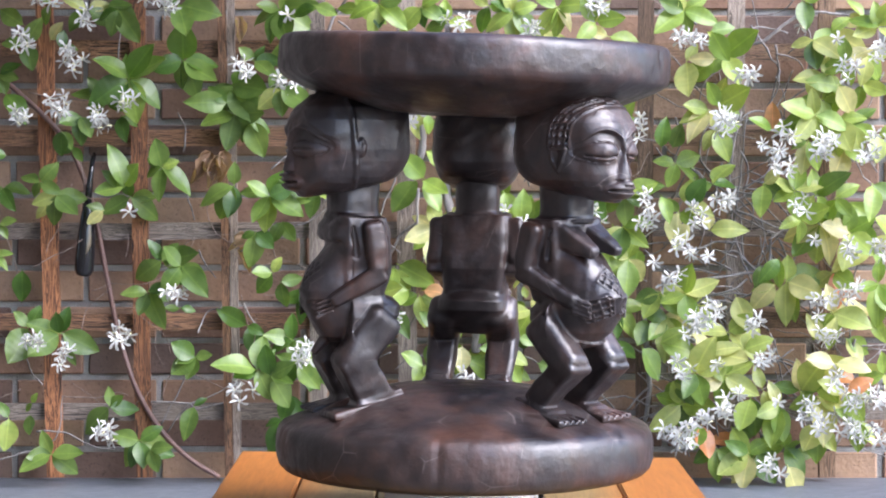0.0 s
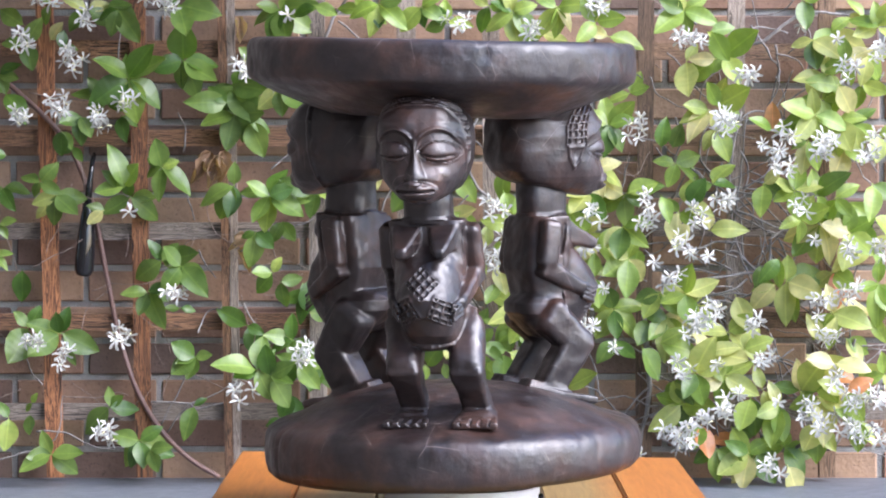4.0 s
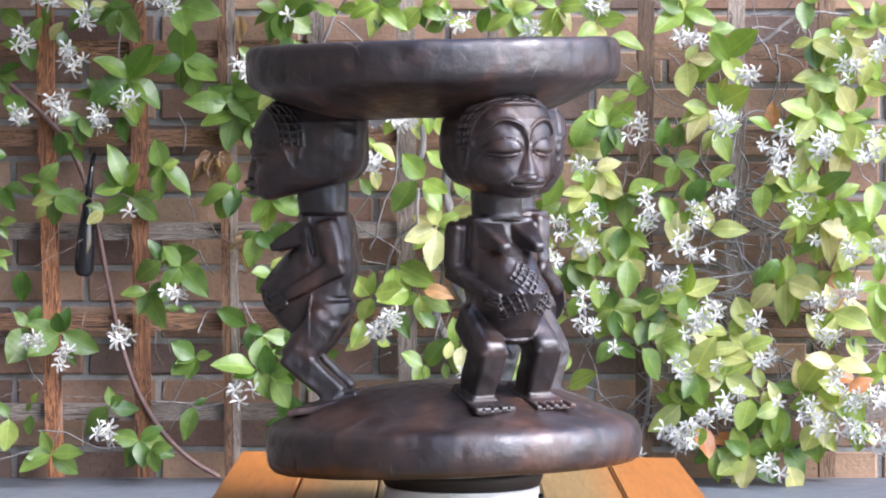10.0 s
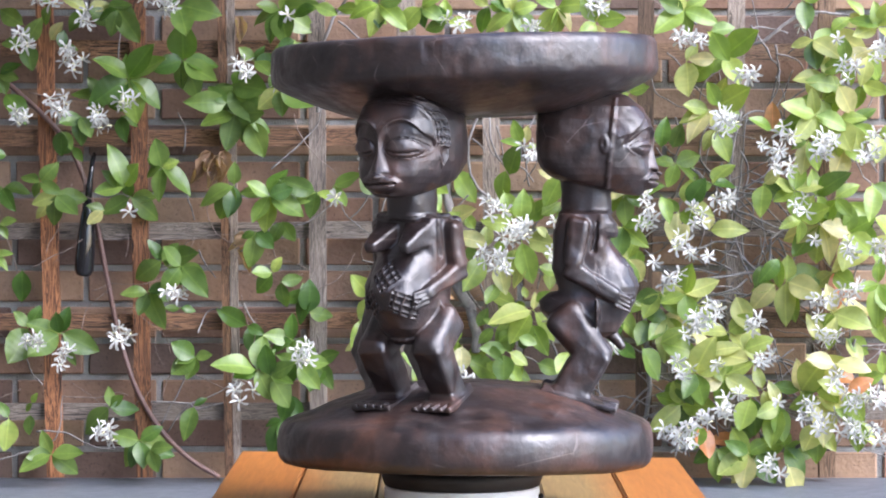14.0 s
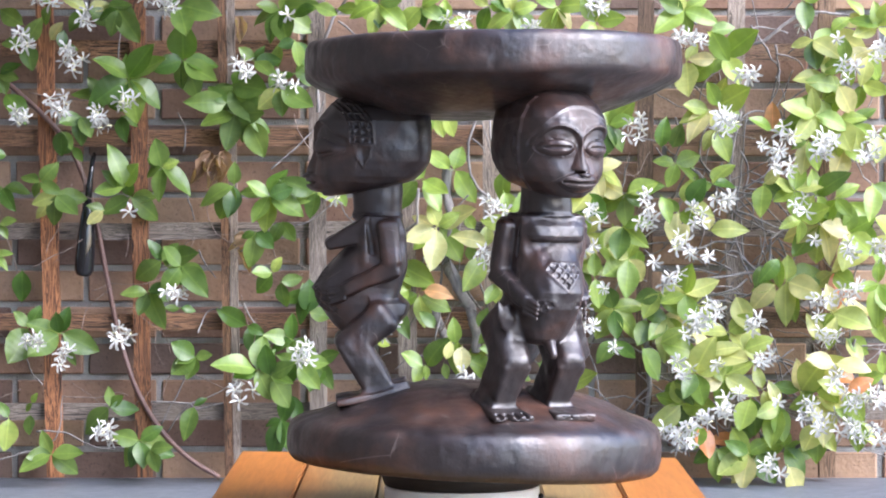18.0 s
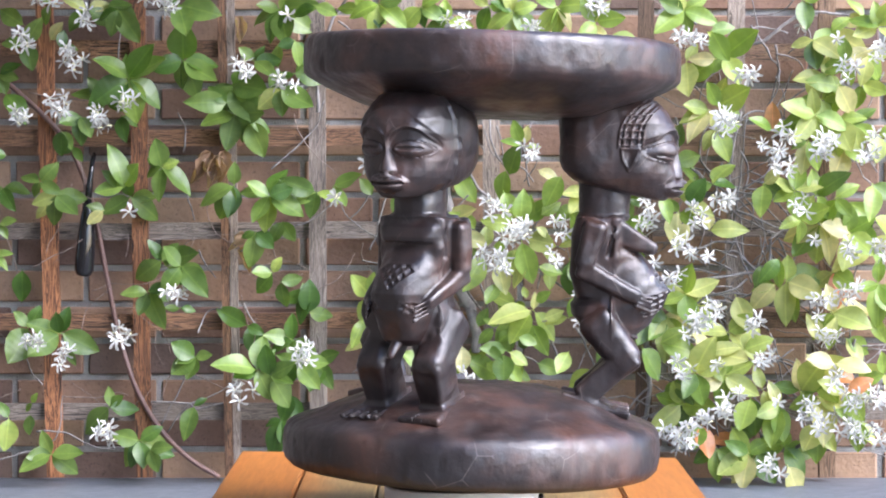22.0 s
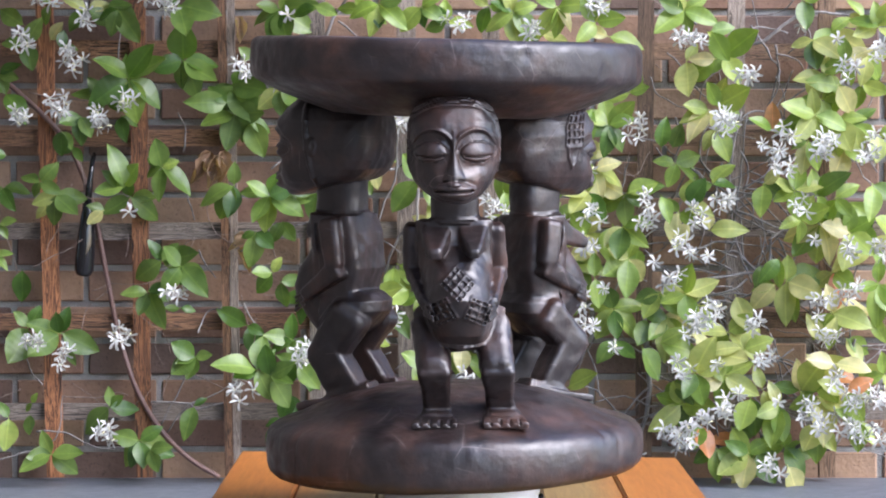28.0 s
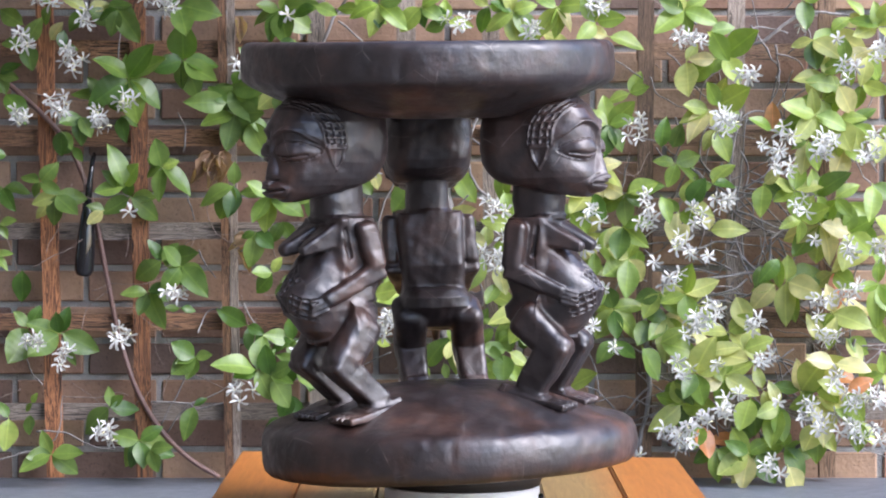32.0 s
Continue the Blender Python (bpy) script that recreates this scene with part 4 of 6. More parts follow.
sprig(vine, -66.8, 29.0, (48, 3.8, LEAF), (240, 2.6, LEAF), (-28, 3.7), (160, 3.3))
sprig(vine, -64.3, 26.9, (264, 4.9), (-42, 4.6), (-8, 4.6), (200, 3.7, GOLD))
sprig(vine, -73.2, 28.1, (-6, 4.2), (-60, 3.7, DEEP), (200, 2.7, DEEP))
sprig(vine, -73.7, 22.2, (12, 2.9, LEAF), (-60, 2.6))
sprig(vine, -74.1, 17.1, (14, 3.1, LEAF), (-30, 2.9, LEAF))
sprig(vine, -70.2, 14.7, (-92, 4.9, DEEP))
sprig(vine, -65.9, 25.4, (230, 2.7, GOLD))
sprig(vine, -53.0, 28.3, (104, 6.8, LEAF), (192, 4.4), (58, 4.2, LEAF), (140, 3.7))
sprig(vine, -52.6, 26.5, (213, 4.9, LEAF), (-36, 5.7), (0, 3.8, LEAF), (100, 3.3, DEEP))
sprig(vine, -56.6, 24.4, (222, 3.1, GOLD), (160, 2.6))
sprig(vine, -47.1, 31.4, (262, 4.9), (-34, 5.9, LEAF), (102, 4.4, LEAF), (20, 2.7, LIME), (205, 3.1), (150, 2.6))
sprig(vine, -47.5, 16.2, (10, 6.0), (214, 5.3), (120, 3.8, DEEP), (45, 3.7, LEAF), (-25, 3.7))
sprig(vine, -43.9, 15.5, (-26, 4.4, LEAF), (-46, 5.7), (232, 4.6), (130, 4.0, LEAF), (-100, 3.1, DEEP))
sprig(vine, -49.4, 11.3, (180, 4.0), (-68, 5.7), (248, 3.8), (-18, 3.7, DEEP), (20, 3.1, DEEP))
sprig(vine, -44.3, 8.6, (180, 2.4, LEAF), (-10, 2.4, DEEP))
sprig(vine, -69.1, 5.4, (132, 3.3), (245, 5.9, LEAF), (60, 3.7, DEEP))
sprig(vine, -63.8, 4.5, (165, 5.3, LEAF), (72, 4.2, DEEP), (215, 5.7, LEAF), (-28, 6.2), (100, 3.3, DEEP))
sprig(vine, -63.1, 1.7, (-60, 2.7, LEAF))
blossom(vine, (-68.9, 51.8, 3), (-65.2, 57.8, 2), (-58.8, 55.1, 2), (-45.9, 57.7, 3), (-49.4, 58.4, 1), (-62.5, 49.6, 2), (-60.5, 48.5, 2), (-52.5, 42.2, 2))
blossom(vine, (-63.8, 41.8, 2), (-63.0, 40.5, 2), (-69.4, 39.8, 3), (-56.8, 39.1, 3), (-52.1, 24.3, 1), (-72.7, 27.8, 2), (-45.0, 10.8, 2), (-43.5, 11.6, 1))
blossom(vine, (-67.6, 3.2, 3), (-61.9, 1.2, 3), (-53.0, 4.5, 3))


vine = star_jasmine("middle")
stem(vine, 1.4, (-46.9, -11.9), (-43.7, -7.7), (-39.5, -5.9), (-35.4, -3.6))
stem(vine, 1.4, (-47.8, -10.5), (-45.3, -5.9), (-42.3, 0.4))
stem(vine, 1.8, (-49.2, -6.8), (-43.7, -7.0), (-41.8, -7.9), (-37.7, -7.2))
stem(vine, 1.4, (-41.8, 4.3), (-40.4, 7.5), (-37.9, 8.4))
stem(vine, 1.4, (-34.4, 9.3), (-33.1, 7.0), (-31.5, 4.3))
stem(vine, 1.4, (-34.9, 17.6), (-32.6, 19.0), (-28.0, 20.9), (-22.5, 23.2), (-18.8, 26.4))
stem(vine, 0.9, (-34.9, 18.1), (-38.6, 20.9), (-40.2, 24.6), (-38.6, 25.9))
stem(vine, 1.4, (-29.8, 31.0), (-26.1, 34.2), (-22.5, 37.9), (-21.1, 42.1))
stem(vine, 3.2, (-22.0, 40.2), (-22.3, 47.6), (-20.6, 53.1), (-18.8, 56.8), (-16.9, 59.6))
stem(vine, 1.8, (-18.8, 55.0), (-15.1, 52.0), (-13.2, 48.5))
stem(vine, 0.9, (-28.9, 20.9), (-29.4, 18.1), (-28.5, 14.4))
stem(vine, 0.9, (-32.1, -1.3), (-32.4, 3.4), (-32.1, 7.0))
sprig(vine, -36.5, 41.8, (180, 5.7), (140, 3.7, DEEP))
sprig(vine, -35.9, 44.8, (240, 5.1, LEAF), (216, 5.1), (-60, 6.6, LEAF), (-35, 5.5), (-10, 5.5), (60, 2.7, DEEP))
sprig(vine, -35.6, 40.0, (195, 5.3), (232, 4.0, LEAF), (256, 5.7), (-50, 4.0, LEAF), (4, 4.6), (120, 2.7, DEEP))
sprig(vine, -33.3, 38.8, (-64, 5.9), (248, 3.3), (-20, 3.7, DEEP))
sprig(vine, -32.4, 48.6, (140, 3.1), (0, 4.0, DEEP), (-36, 4.0), (60, 2.6, DEEP))
sprig(vine, -28.6, 47.5, (98, 3.7, LEAF), (-100, 4.2, LEAF))
sprig(vine, -27.8, 44.0, (220, 4.6, GOLD), (-85, 4.2, LEAF), (-30, 5.7, LEAF))
sprig(vine, -26.0, 46.6, (30, 5.5, LEAF), (-10, 5.5, LEAF), (200, 3.7, DEEP))
sprig(vine, -28.3, 56.9, (200, 4.8), (-76, 5.3, LEAF), (-34, 5.9), (8, 5.7, LEAF), (170, 3.7), (250, 4.6, DEEP), (60, 2.7, LIME))
sprig(vine, -22.3, 57.2, (-20, 3.7, LEAF), (200, 3.7, DEEP))
sprig(vine, -25.5, 51.7, (-60, 4.6, DEEP), (-80, 4.0, LEAF), (200, 2.7, DEEP))
sprig(vine, -35.6, 28.5, (206, 6.0), (245, 6.2, LEAF), (262, 4.6, DEEP), (86, 3.3, LEAF))
sprig(vine, -29.7, 26.8, (166, 4.9, LEAF), (64, 4.9, DEEP), (-30, 6.0), (240, 4.8, LEAF), (264, 5.5, LIME), (20, 3.7, DEEP), (150, 4.0))
sprig(vine, -27.8, 22.6, (240, 3.7), (-60, 3.5))
sprig(vine, -32.0, 21.0, (264, 5.5), (-40, 3.7, DEEP), (200, 2.4, DEEP))
sprig(vine, -29.3, 14.4, (180, 3.1), (230, 4.0, DEEP), (60, 2.7, LIME))
sprig(vine, -28.0, 12.9, (10, 3.3), (-82, 4.2))
sprig(vine, -22.3, 27.4, (160, 5.5, LEAF), (200, 4.2, LEAF), (-100, 4.0), (-20, 3.7, LIME))
sprig(vine, -19.6, 28.3, (-60, 3.7, LEAF), (20, 4.6, LEAF))
sprig(vine, -23.7, 10.9, (-110, 4.8, DEEP), (200, 4.0, DEEP))
sprig(vine, -33.6, 5.6, (152, 5.3, DEEP), (-66, 5.1, DEEP), (-20, 2.7, DEEP))
sprig(vine, -23.7, 7.7, (85, 5.1, DEEP), (100, 4.6, DEEP), (-10, 3.7, LEAF))
sprig(vine, -31.7, -1.0, (165, 6.2, LEAF), (-64, 5.1), (80, 5.1), (50, 4.0, DEEP), (200, 3.7, DEEP))
sprig(vine, -29.5, -2.1, (-60, 5.5), (30, 4.2, LEAF), (100, 4.9, DEEP), (-20, 3.7))
sprig(vine, -26.0, 3.5, (95, 4.2, DEEP), (170, 4.6, LEAF), (-80, 4.6, LEAF), (-30, 4.0), (200, 4.0, DEEP))
sprig(vine, -25.1, -0.1, (0, 4.6, LEAF), (-50, 5.1), (230, 4.6, DEEP), (110, 4.0), (160, 3.3, LEAF))
sprig(vine, -22.3, -0.1, (-60, 4.6), (20, 3.7, LEAF), (-100, 4.6, DEEP))
sprig(vine, -26.5, -5.6, (-75, 4.6, DEEP), (-110, 4.2, DEEP), (200, 2.7, LEAF))
sprig(vine, -42.0, 0.6, (150, 4.2, DEEP), (217, 4.4), (200, 3.1, LEAF), (10, 2.7), (-110, 3.7))
sprig(vine, -56.1, -7.6, (95, 3.1, LEAF), (-8, 4.4, DEEP), (226, 5.9, LEAF), (40, 2.7, DEEP))
sprig(vine, -72.3, -9.3, (264, 5.1, LIME), (120, 3.1, DEEP))
sprig(vine, -68.9, -7.1, (60, 1.8, LIME), (230, 1.8))
sprig(vine, -69.1, -8.9, (-88, 3.1))
sprig(vine, -65.2, -15.0, (115, 3.8), (204, 4.9), (4, 5.1, LEAF), (-38, 5.1), (186, 3.7))
sprig(vine, -50.9, -12.8, (164, 4.2), (235, 5.1, LEAF), (-80, 4.0, DEEP), (-18, 4.9), (30, 4.0, DEEP), (-110, 4.2, DEEP))
sprig(vine, -48.9, -13.9, (-70, 3.7, LEAF), (-20, 3.7, DEEP), (10, 3.3, LEAF))
sprig(vine, -42.0, -7.1, (252, 5.1, LEAF), (30, 2.2, DEEP))
sprig(vine, -27.8, -9.1, (254, 6.4, DEEP), (-70, 5.5, DEEP), (200, 2.7, DEEP))
blossom(vine, (-34.4, 47.3, 2), (-33.0, 46.7, 1), (-28.0, 45.8, 1), (-26.6, 44.4, 2), (-34.5, -2.5, 1), (-33.9, -4.5, 2), (-23.6, 1.9, 3), (-24.9, 0.5, 1))
blossom(vine, (-55.5, -11.2, 3), (-19.0, 26.5, 1), (-26.6, 55.7, 1))


vine = star_jasmine("centre")
stem(vine, 8, (-1.3, 31), (-1.2, 26.8), (-0.6, 22.9), (-1.1, 18.1))
stem(vine, 10, (-1.1, 15.3), (0.8, 11.8), (2.7, 7.7), (3.5, 4.2), (3.5, 1.3))
stem(vine, 7, (-5.5, 38.2), (-5, 34.9), (-5.8, 31.4))
stem(vine, 3, (-6.1, 27.8), (-5.8, 21.8))
stem(vine, 2.5, (-6.3, 22.2), (-9, 19.9), (-10.5, 16.6), (-11.9, 12.5), (-12.5, 10.5))
stem(vine, 9, (-4.5, 10.2), (-2.9, 6.8), (-1.4, 3.3))
stem(vine, 2.2, (-1.6, 18.1), (-2.2, 12.5), (-2.4, 7), (-3.2, 3.1))
stem(vine, 2.5, (-1.3, 18.1), (0.1, 13.4), (2.6, 8.6))
stem(vine, 2.5, (4.1, 40.2), (2.4, 35.6), (2.6, 31), (3.9, 27.7), (7.2, 25.8))
stem(vine, 2, (5.6, 39.8), (6.1, 35.6), (7.9, 31.7))
stem(vine, 1.5, (6.9, 38.2), (8.4, 31.9))
stem(vine, 1.5, (3, 36.1), (4.8, 34.1))
stem(vine, 2, (4.3, 12.7), (5.4, 8.8), (5.4, 5.9))
stem(vine, 2, (1.9, 11.8), (3.8, 8.8), (5.4, 7.3))
stem(vine, 1.5, (9.3, 14), (11.8, 11.4))
stem(vine, 2, (-9, 39.5), (-9.4, 34.7), (-9.6, 30.1), (-11.4, 25.5), (-12.3, 21.8), (-13.7, 17.9))
stem(vine, 1.4, (-13.1, 30.3), (-14.7, 25.5), (-17.1, 22.9))
stem(vine, 2, (-9.6, 5.5), (-8.1, 4.9), (-6.1, 7.2))
stem(vine, 1.4, (8.9, 1.6), (13.5, -0.4), (15, -2.4))
stem(vine, 2.4, (-10.5, 31), (-9.1, 31.4), (-7.5, 31.7))
stem(vine, 1.6, (-0.3, 31), (-1.3, 27.8), (-3.1, 26.8))
stem(vine, 1.4, (2.3, 26.8), (0.1, 24.7))
stem(vine, 2, (-5.1, 16.7), (-5.7, 12.5))
stem(vine, 1.3, (-15.1, 16.2), (-10.5, 15.3))
stem(vine, 2.2, (15.4, 4.2), (17, -0.4), (16.1, -2.3))
stem(vine, 1.6, (14.5, 15.3), (13.5, 11.6))
sprig(vine, -6.3, 40.2, (-77, 4.3, GOLD))
sprig(vine, -4.5, 40.2, (-82, 3.3, LIME))
sprig(vine, -9.6, 39.8, (-114, 3.4, LIME))
sprig(vine, -2.6, 39.8, (-77, 3.4, LIME))
sprig(vine, -1.7, 40, (-62, 4.0, LIME))
sprig(vine, -13.3, 35.2, (-35, 4.6, LIME))
sprig(vine, -12.8, 34.5, (129, 1.9, LIME))
sprig(vine, -13.3, 31, (-69, 3.2, GOLD))
sprig(vine, -4.8, 29.6, (133, 4.9, LIME))
sprig(vine, -6.3, 29.3, (-124, 5.9))
sprig(vine, -5, 29.3, (-29, 4.3, LIME))
sprig(vine, -5, 29, (-59, 5.1, LIME))
sprig(vine, -5.9, 29.2, (-119, 2.4))
sprig(vine, -0.6, 31, (144, 4.5, LIME))
sprig(vine, -0.1, 31, (71, 3.7, LIME))
sprig(vine, 0.1, 31, (-60, 5.8, LIME))
sprig(vine, -2.6, 22, (112, 4.0, GOLD))
sprig(vine, -2.6, 22, (20, 6.3, GOLD))
sprig(vine, -2.6, 21.8, (29, 4.3, LIME))
sprig(vine, -2.4, 21.8, (-57, 6.3, LIME))
sprig(vine, -2.9, 21.6, (-98, 6.3, GOLD))
sprig(vine, -3.1, 21.6, (-157, 4.9, GOLD))
sprig(vine, -3.3, 21.8, (155, 3.6, GOLD))
sprig(vine, -4.8, 19.9, (-133, 2.3, LIME))
sprig(vine, -9.1, 15.6, (-27, 6.4, LIME))
sprig(vine, -9.6, 15.1, (-67, 5.3, LIME))
sprig(vine, -9.8, 15.3, (-94, 4.0, LIME))
sprig(vine, -5.4, 10.7, (-26, 5.1))
sprig(vine, -5.7, 10.7, (-80, 5.0, LIME))
sprig(vine, -5.9, 10.9, (-149, 3.3, LIME))
sprig(vine, -5, 11.6, (-4, 4.3, RUST))
sprig(vine, -5.4, 11.4, (28, 2.4, LIME))
sprig(vine, -7.3, 11.6, (-159, 5.3, LIME))
sprig(vine, -13.7, 10.5, (128, 4.1, LIME))
sprig(vine, -13.5, 10.7, (85, 3.3, LIME))
sprig(vine, -13.5, 10.2, (-112, 4.0, LIME))
sprig(vine, -12.8, 11, (13, 4.5, LIME))
sprig(vine, -13.3, 4, (-155, 4.4, GOLD))
sprig(vine, -14.7, 6.8, (-111, 4.4, LIME))
sprig(vine, -12.5, 3.3, (-15, 2.1, LIME))
sprig(vine, -5, -0.4, (151, 3.9))
sprig(vine, -5.3, -0.4, (-111, 3.2, LIME))
sprig(vine, -4.8, -0.6, (-79, 2.5, LIME))
sprig(vine, -4.5, -0.9, (61, 5.1))
sprig(vine, -1.3, 0.5, (77, 2.9, GOLD))
sprig(vine, -1.7, -0.4, (-80, 2.6))
sprig(vine, 0.2, 2.8, (94, 4.0, LIME))
sprig(vine, 0.6, 3.3, (-96, 5.2, LIME))
sprig(vine, 1.3, 2.5, (-94, 4.0, GOLD))
sprig(vine, 2, 0.3, (-27, 6.2, LIME))
sprig(vine, 2, 0.7, (10, 3.2, LIME))
sprig(vine, 8.3, 31, (-99, 5.2, LIME))
sprig(vine, 8.9, 30.1, (74, 4.7))
sprig(vine, 10.8, 34.9, (163, 3.2, LIME))
sprig(vine, 10.8, 35.4, (111, 3.4, LIME))
sprig(vine, 11.3, 35.2, (80, 2.8, GOLD))
sprig(vine, 11.7, 34.5, (18, 2.2, LIME))
sprig(vine, 17.2, 30.1, (-117, 5.3, LIME))
sprig(vine, 13.5, 31, (-25, 3.6, GOLD))
sprig(vine, 9.4, 22.2, (172, 4.7, LIME))
sprig(vine, 10.6, 22.7, (85, 4.6, LIME))
sprig(vine, 11.2, 22.5, (36, 5.5, LIME))
sprig(vine, 11.2, 22.2, (74, 4.4, LIME))
sprig(vine, 5.4, 19, (163, 5.3, GOLD))
sprig(vine, 4.9, 18.4, (83, 3.6, GOLD))
sprig(vine, 6.3, 18.1, (21, 2.6, LIME))
sprig(vine, 4.8, 17, (-121, 6.0, LIME))
sprig(vine, 7.1, 15.7, (-77, 4.5, GOLD))
sprig(vine, 8.5, 16.2, (-48, 2.8, LIME))
sprig(vine, 10.8, 19.5, (-77, 6.6, LIME))
sprig(vine, 11.7, 19.9, (-12, 4.4, GOLD))
sprig(vine, 13.1, 21.8, (-35, 2.6, GOLD))
sprig(vine, 14, 18.1, (-31, 3.0, GOLD))
sprig(vine, 15.4, 15.5, (-86, 3.8, LIME))
sprig(vine, 2.6, 18.8, (-86, 2.5))
sprig(vine, 10, 18.1, (-108, 3.8, LIME))
sprig(vine, 12.6, 8.4, (-171, 6.9, GOLD))
sprig(vine, 12.4, 7.9, (-123, 5.6, LIME))
sprig(vine, 12.6, 5.9, (-64, 4.8, LIME))
sprig(vine, 13.1, 7.9, (-55, 5.4, LIME))
sprig(vine, 12.8, 8.4, (82, 2.6, GOLD))
sprig(vine, 11.7, 8.8, (169, 1.9, LIME))
sprig(vine, 13.1, 9.8, (35, 2.6, LIME))
sprig(vine, 11.7, 10.2, (104, 1.9, LIME))
sprig(vine, 6.3, 5.6, (-132, 3.4, LIME))
sprig(vine, 8.2, 6.5, (-81, 5.1))
sprig(vine, 5.4, 2.7, (-45, 2.9))
sprig(vine, 8.5, 2, (177, 4.2))
sprig(vine, 8.9, 1.6, (-39, 3.4, LIME))
sprig(vine, 8, 1.3, (-91, 4.3))
sprig(vine, 9.4, -1.8, (-23, 3.2))
sprig(vine, 7.1, 5.9, (153, 2.5))
sprig(vine, 10.3, 4.2, (-22, 3.0))
sprig(vine, 8.9, -0.4, (-59, 3.3, LIME))
blossom(vine, (-8.2, 39.1, 3), (-7, 39.8, 2), (-12.9, 32.1, 4), (-11.8, 5.4, 5), (-10, 7.6, 4), (6, 24.9, 2), (8.1, 24.5, 1), (9.2, 20.7, 3), (10.9, 21.8, 3), (5.4, 17, 2), (7.2, 16.2, 4), (11.7, 33.6, 2), (2.4, -2.4, 2), (16.8, 21.8, 2), (16, 17.6, 2))
sprig(vine, -15.0, 56.9, (175, 3.7, LIME), (-30, 4.2, LIME), (100, 2.7, LIME))
sprig(vine, -12.1, 57.6, (202, 4.8, LIME), (260, 4.9, LIME), (-40, 5.7, LIME), (20, 4.2), (-90, 3.7, DEEP))
sprig(vine, -5.4, 57.2, (228, 4.8, LIME), (-30, 4.0), (30, 3.7, LIME), (-80, 3.1, DEEP))
sprig(vine, -1.3, 54.7, (92, 3.7, LIME), (-8, 4.2, LIME), (200, 3.3), (130, 3.1, DEEP))
sprig(vine, 5.6, 57.4, (250, 4.4, DEEP), (0, 3.7, LIME), (150, 3.1, GOLD))
sprig(vine, 9.3, 56.3, (214, 4.9, LIME), (-46, 5.3), (18, 3.8, LIME), (-80, 4.9, LIME), (160, 3.7, DEEP), (100, 3.7, GOLD))
sprig(vine, 16.6, 57.2, (240, 5.5, LIME), (8, 5.1, LIME), (-86, 4.8, LIME), (-50, 4.0, GOLD), (150, 4.0, LIME))
sprig(vine, 22.6, 54.7, (8, 4.4, LIME), (228, 4.0, LIME), (120, 4.2), (60, 3.7, GOLD))
sprig(vine, 24.9, 52.5, (-14, 5.7, LIME), (160, 4.2, GOLD))
sprig(vine, 14.3, 53.0, (200, 4.0, LIME), (-20, 4.0, GOLD))
sprig(vine, 9.4, 7, (-123, 4.7, LIME))
sprig(vine, 11.2, 7, (-76, 4.2, LIME))
sprig(vine, 7.1, 3.1, (39, 3.3, LIME))
sprig(vine, 5.2, -0.4, (-31, 3.1, LIME))
sprig(vine, 10.3, 2.2, (37, 3.2))
sprig(vine, 13.5, -0.4, (-18, 3.8))
sprig(vine, 6.1, 10.7, (-23, 3.9, LIME))
sprig(vine, 13.5, 15.3, (-18, 3.8, LIME))
sprig(vine, 8, 27.5, (-70, 4.4, LIME))
sprig(vine, 14, 23.6, (34, 3.7, LIME))
sprig(vine, 7.1, 12.5, (-122, 3.6))
sprig(vine, 11.7, 15.8, (-126, 4.1, GOLD))
sprig(vine, 8.9, 10.7, (-118, 3.0, LIME))
sprig(vine, 14.5, 7, (21, 3.2, GOLD))
sprig(vine, 3.8, 5.6, (60, 3.2))
sprig(vine, 11.2, -0.4, (-122, 3.6, LIME))
sprig(vine, 3.4, 21.3, (126, 2.9, LIME))
sprig(vine, -9.6, 8.4, (-61, 4.3))
sprig(vine, -13.3, 26.8, (127, 3.2))
sprig(vine, -3.1, 5.6, (129, 3.3))
blossom(vine, (0.2, 54.7, 2), (12.4, 53.3, 3))

vine = star_jasmine("right")
stem(vine, 4.6, (31.0, 7.0), (31.5, -1.3), (31.9, -5.9), (30.1, -14.2))
stem(vine, 1.8, (32.9, -5.9), (34.7, -4.9), (38.4, -0.3))
stem(vine, 1.8, (31.9, -9.5), (36.5, -5.9), (42.1, -4.0))
stem(vine, 1.4, (27.3, 36.5), (32.9, 35.6), (36.5, 32.9), (42.1, 28.2))
stem(vine, 0.9, (25.0, 34.7), (26.4, 31.0), (29.6, 30.1), (31.9, 33.8))
stem(vine, 0.9, (28.7, 33.8), (27.8, 31.0), (30.1, 29.2))
stem(vine, 2.7, (37.9, 12.6), (43.9, 13.5), (48.5, 14.2), (55.0, 15.3))
stem(vine, 2.3, (39.3, 18.1), (42.5, 19.2), (45.8, 18.8))
stem(vine, 1.8, (19.9, 5.2), (22.7, -0.3), (23.8, -5.9))
stem(vine, 1.4, (31.0, 18.1), (34.7, 14.4), (40.2, 10.7), (44.8, 8.9))
stem(vine, 1.4, (35.6, 26.4), (36.5, 28.2), (38.4, 31.0))
stem(vine, 0.9, (34.7, 56.8), (31.9, 58.7))
sprig(vine, 24.9, 38.2, (150, 4.4, LIME), (264, 4.9, DEEP), (42, 5.3, LIME), (-62, 4.6), (200, 3.8, DEEP), (15, 4.0, LIME), (100, 4.6, LIME))
sprig(vine, 28.5, 43.4, (60, 3.7, LIME), (200, 3.7, LIME), (20, 3.1, LIME))
sprig(vine, 33.1, 34.5, (84, 4.6, DEEP))
sprig(vine, 19.4, 34.5, (66, 6.0, LIME), (-4, 5.5, GOLD), (-60, 4.6, GOLD), (100, 3.7, LIME))
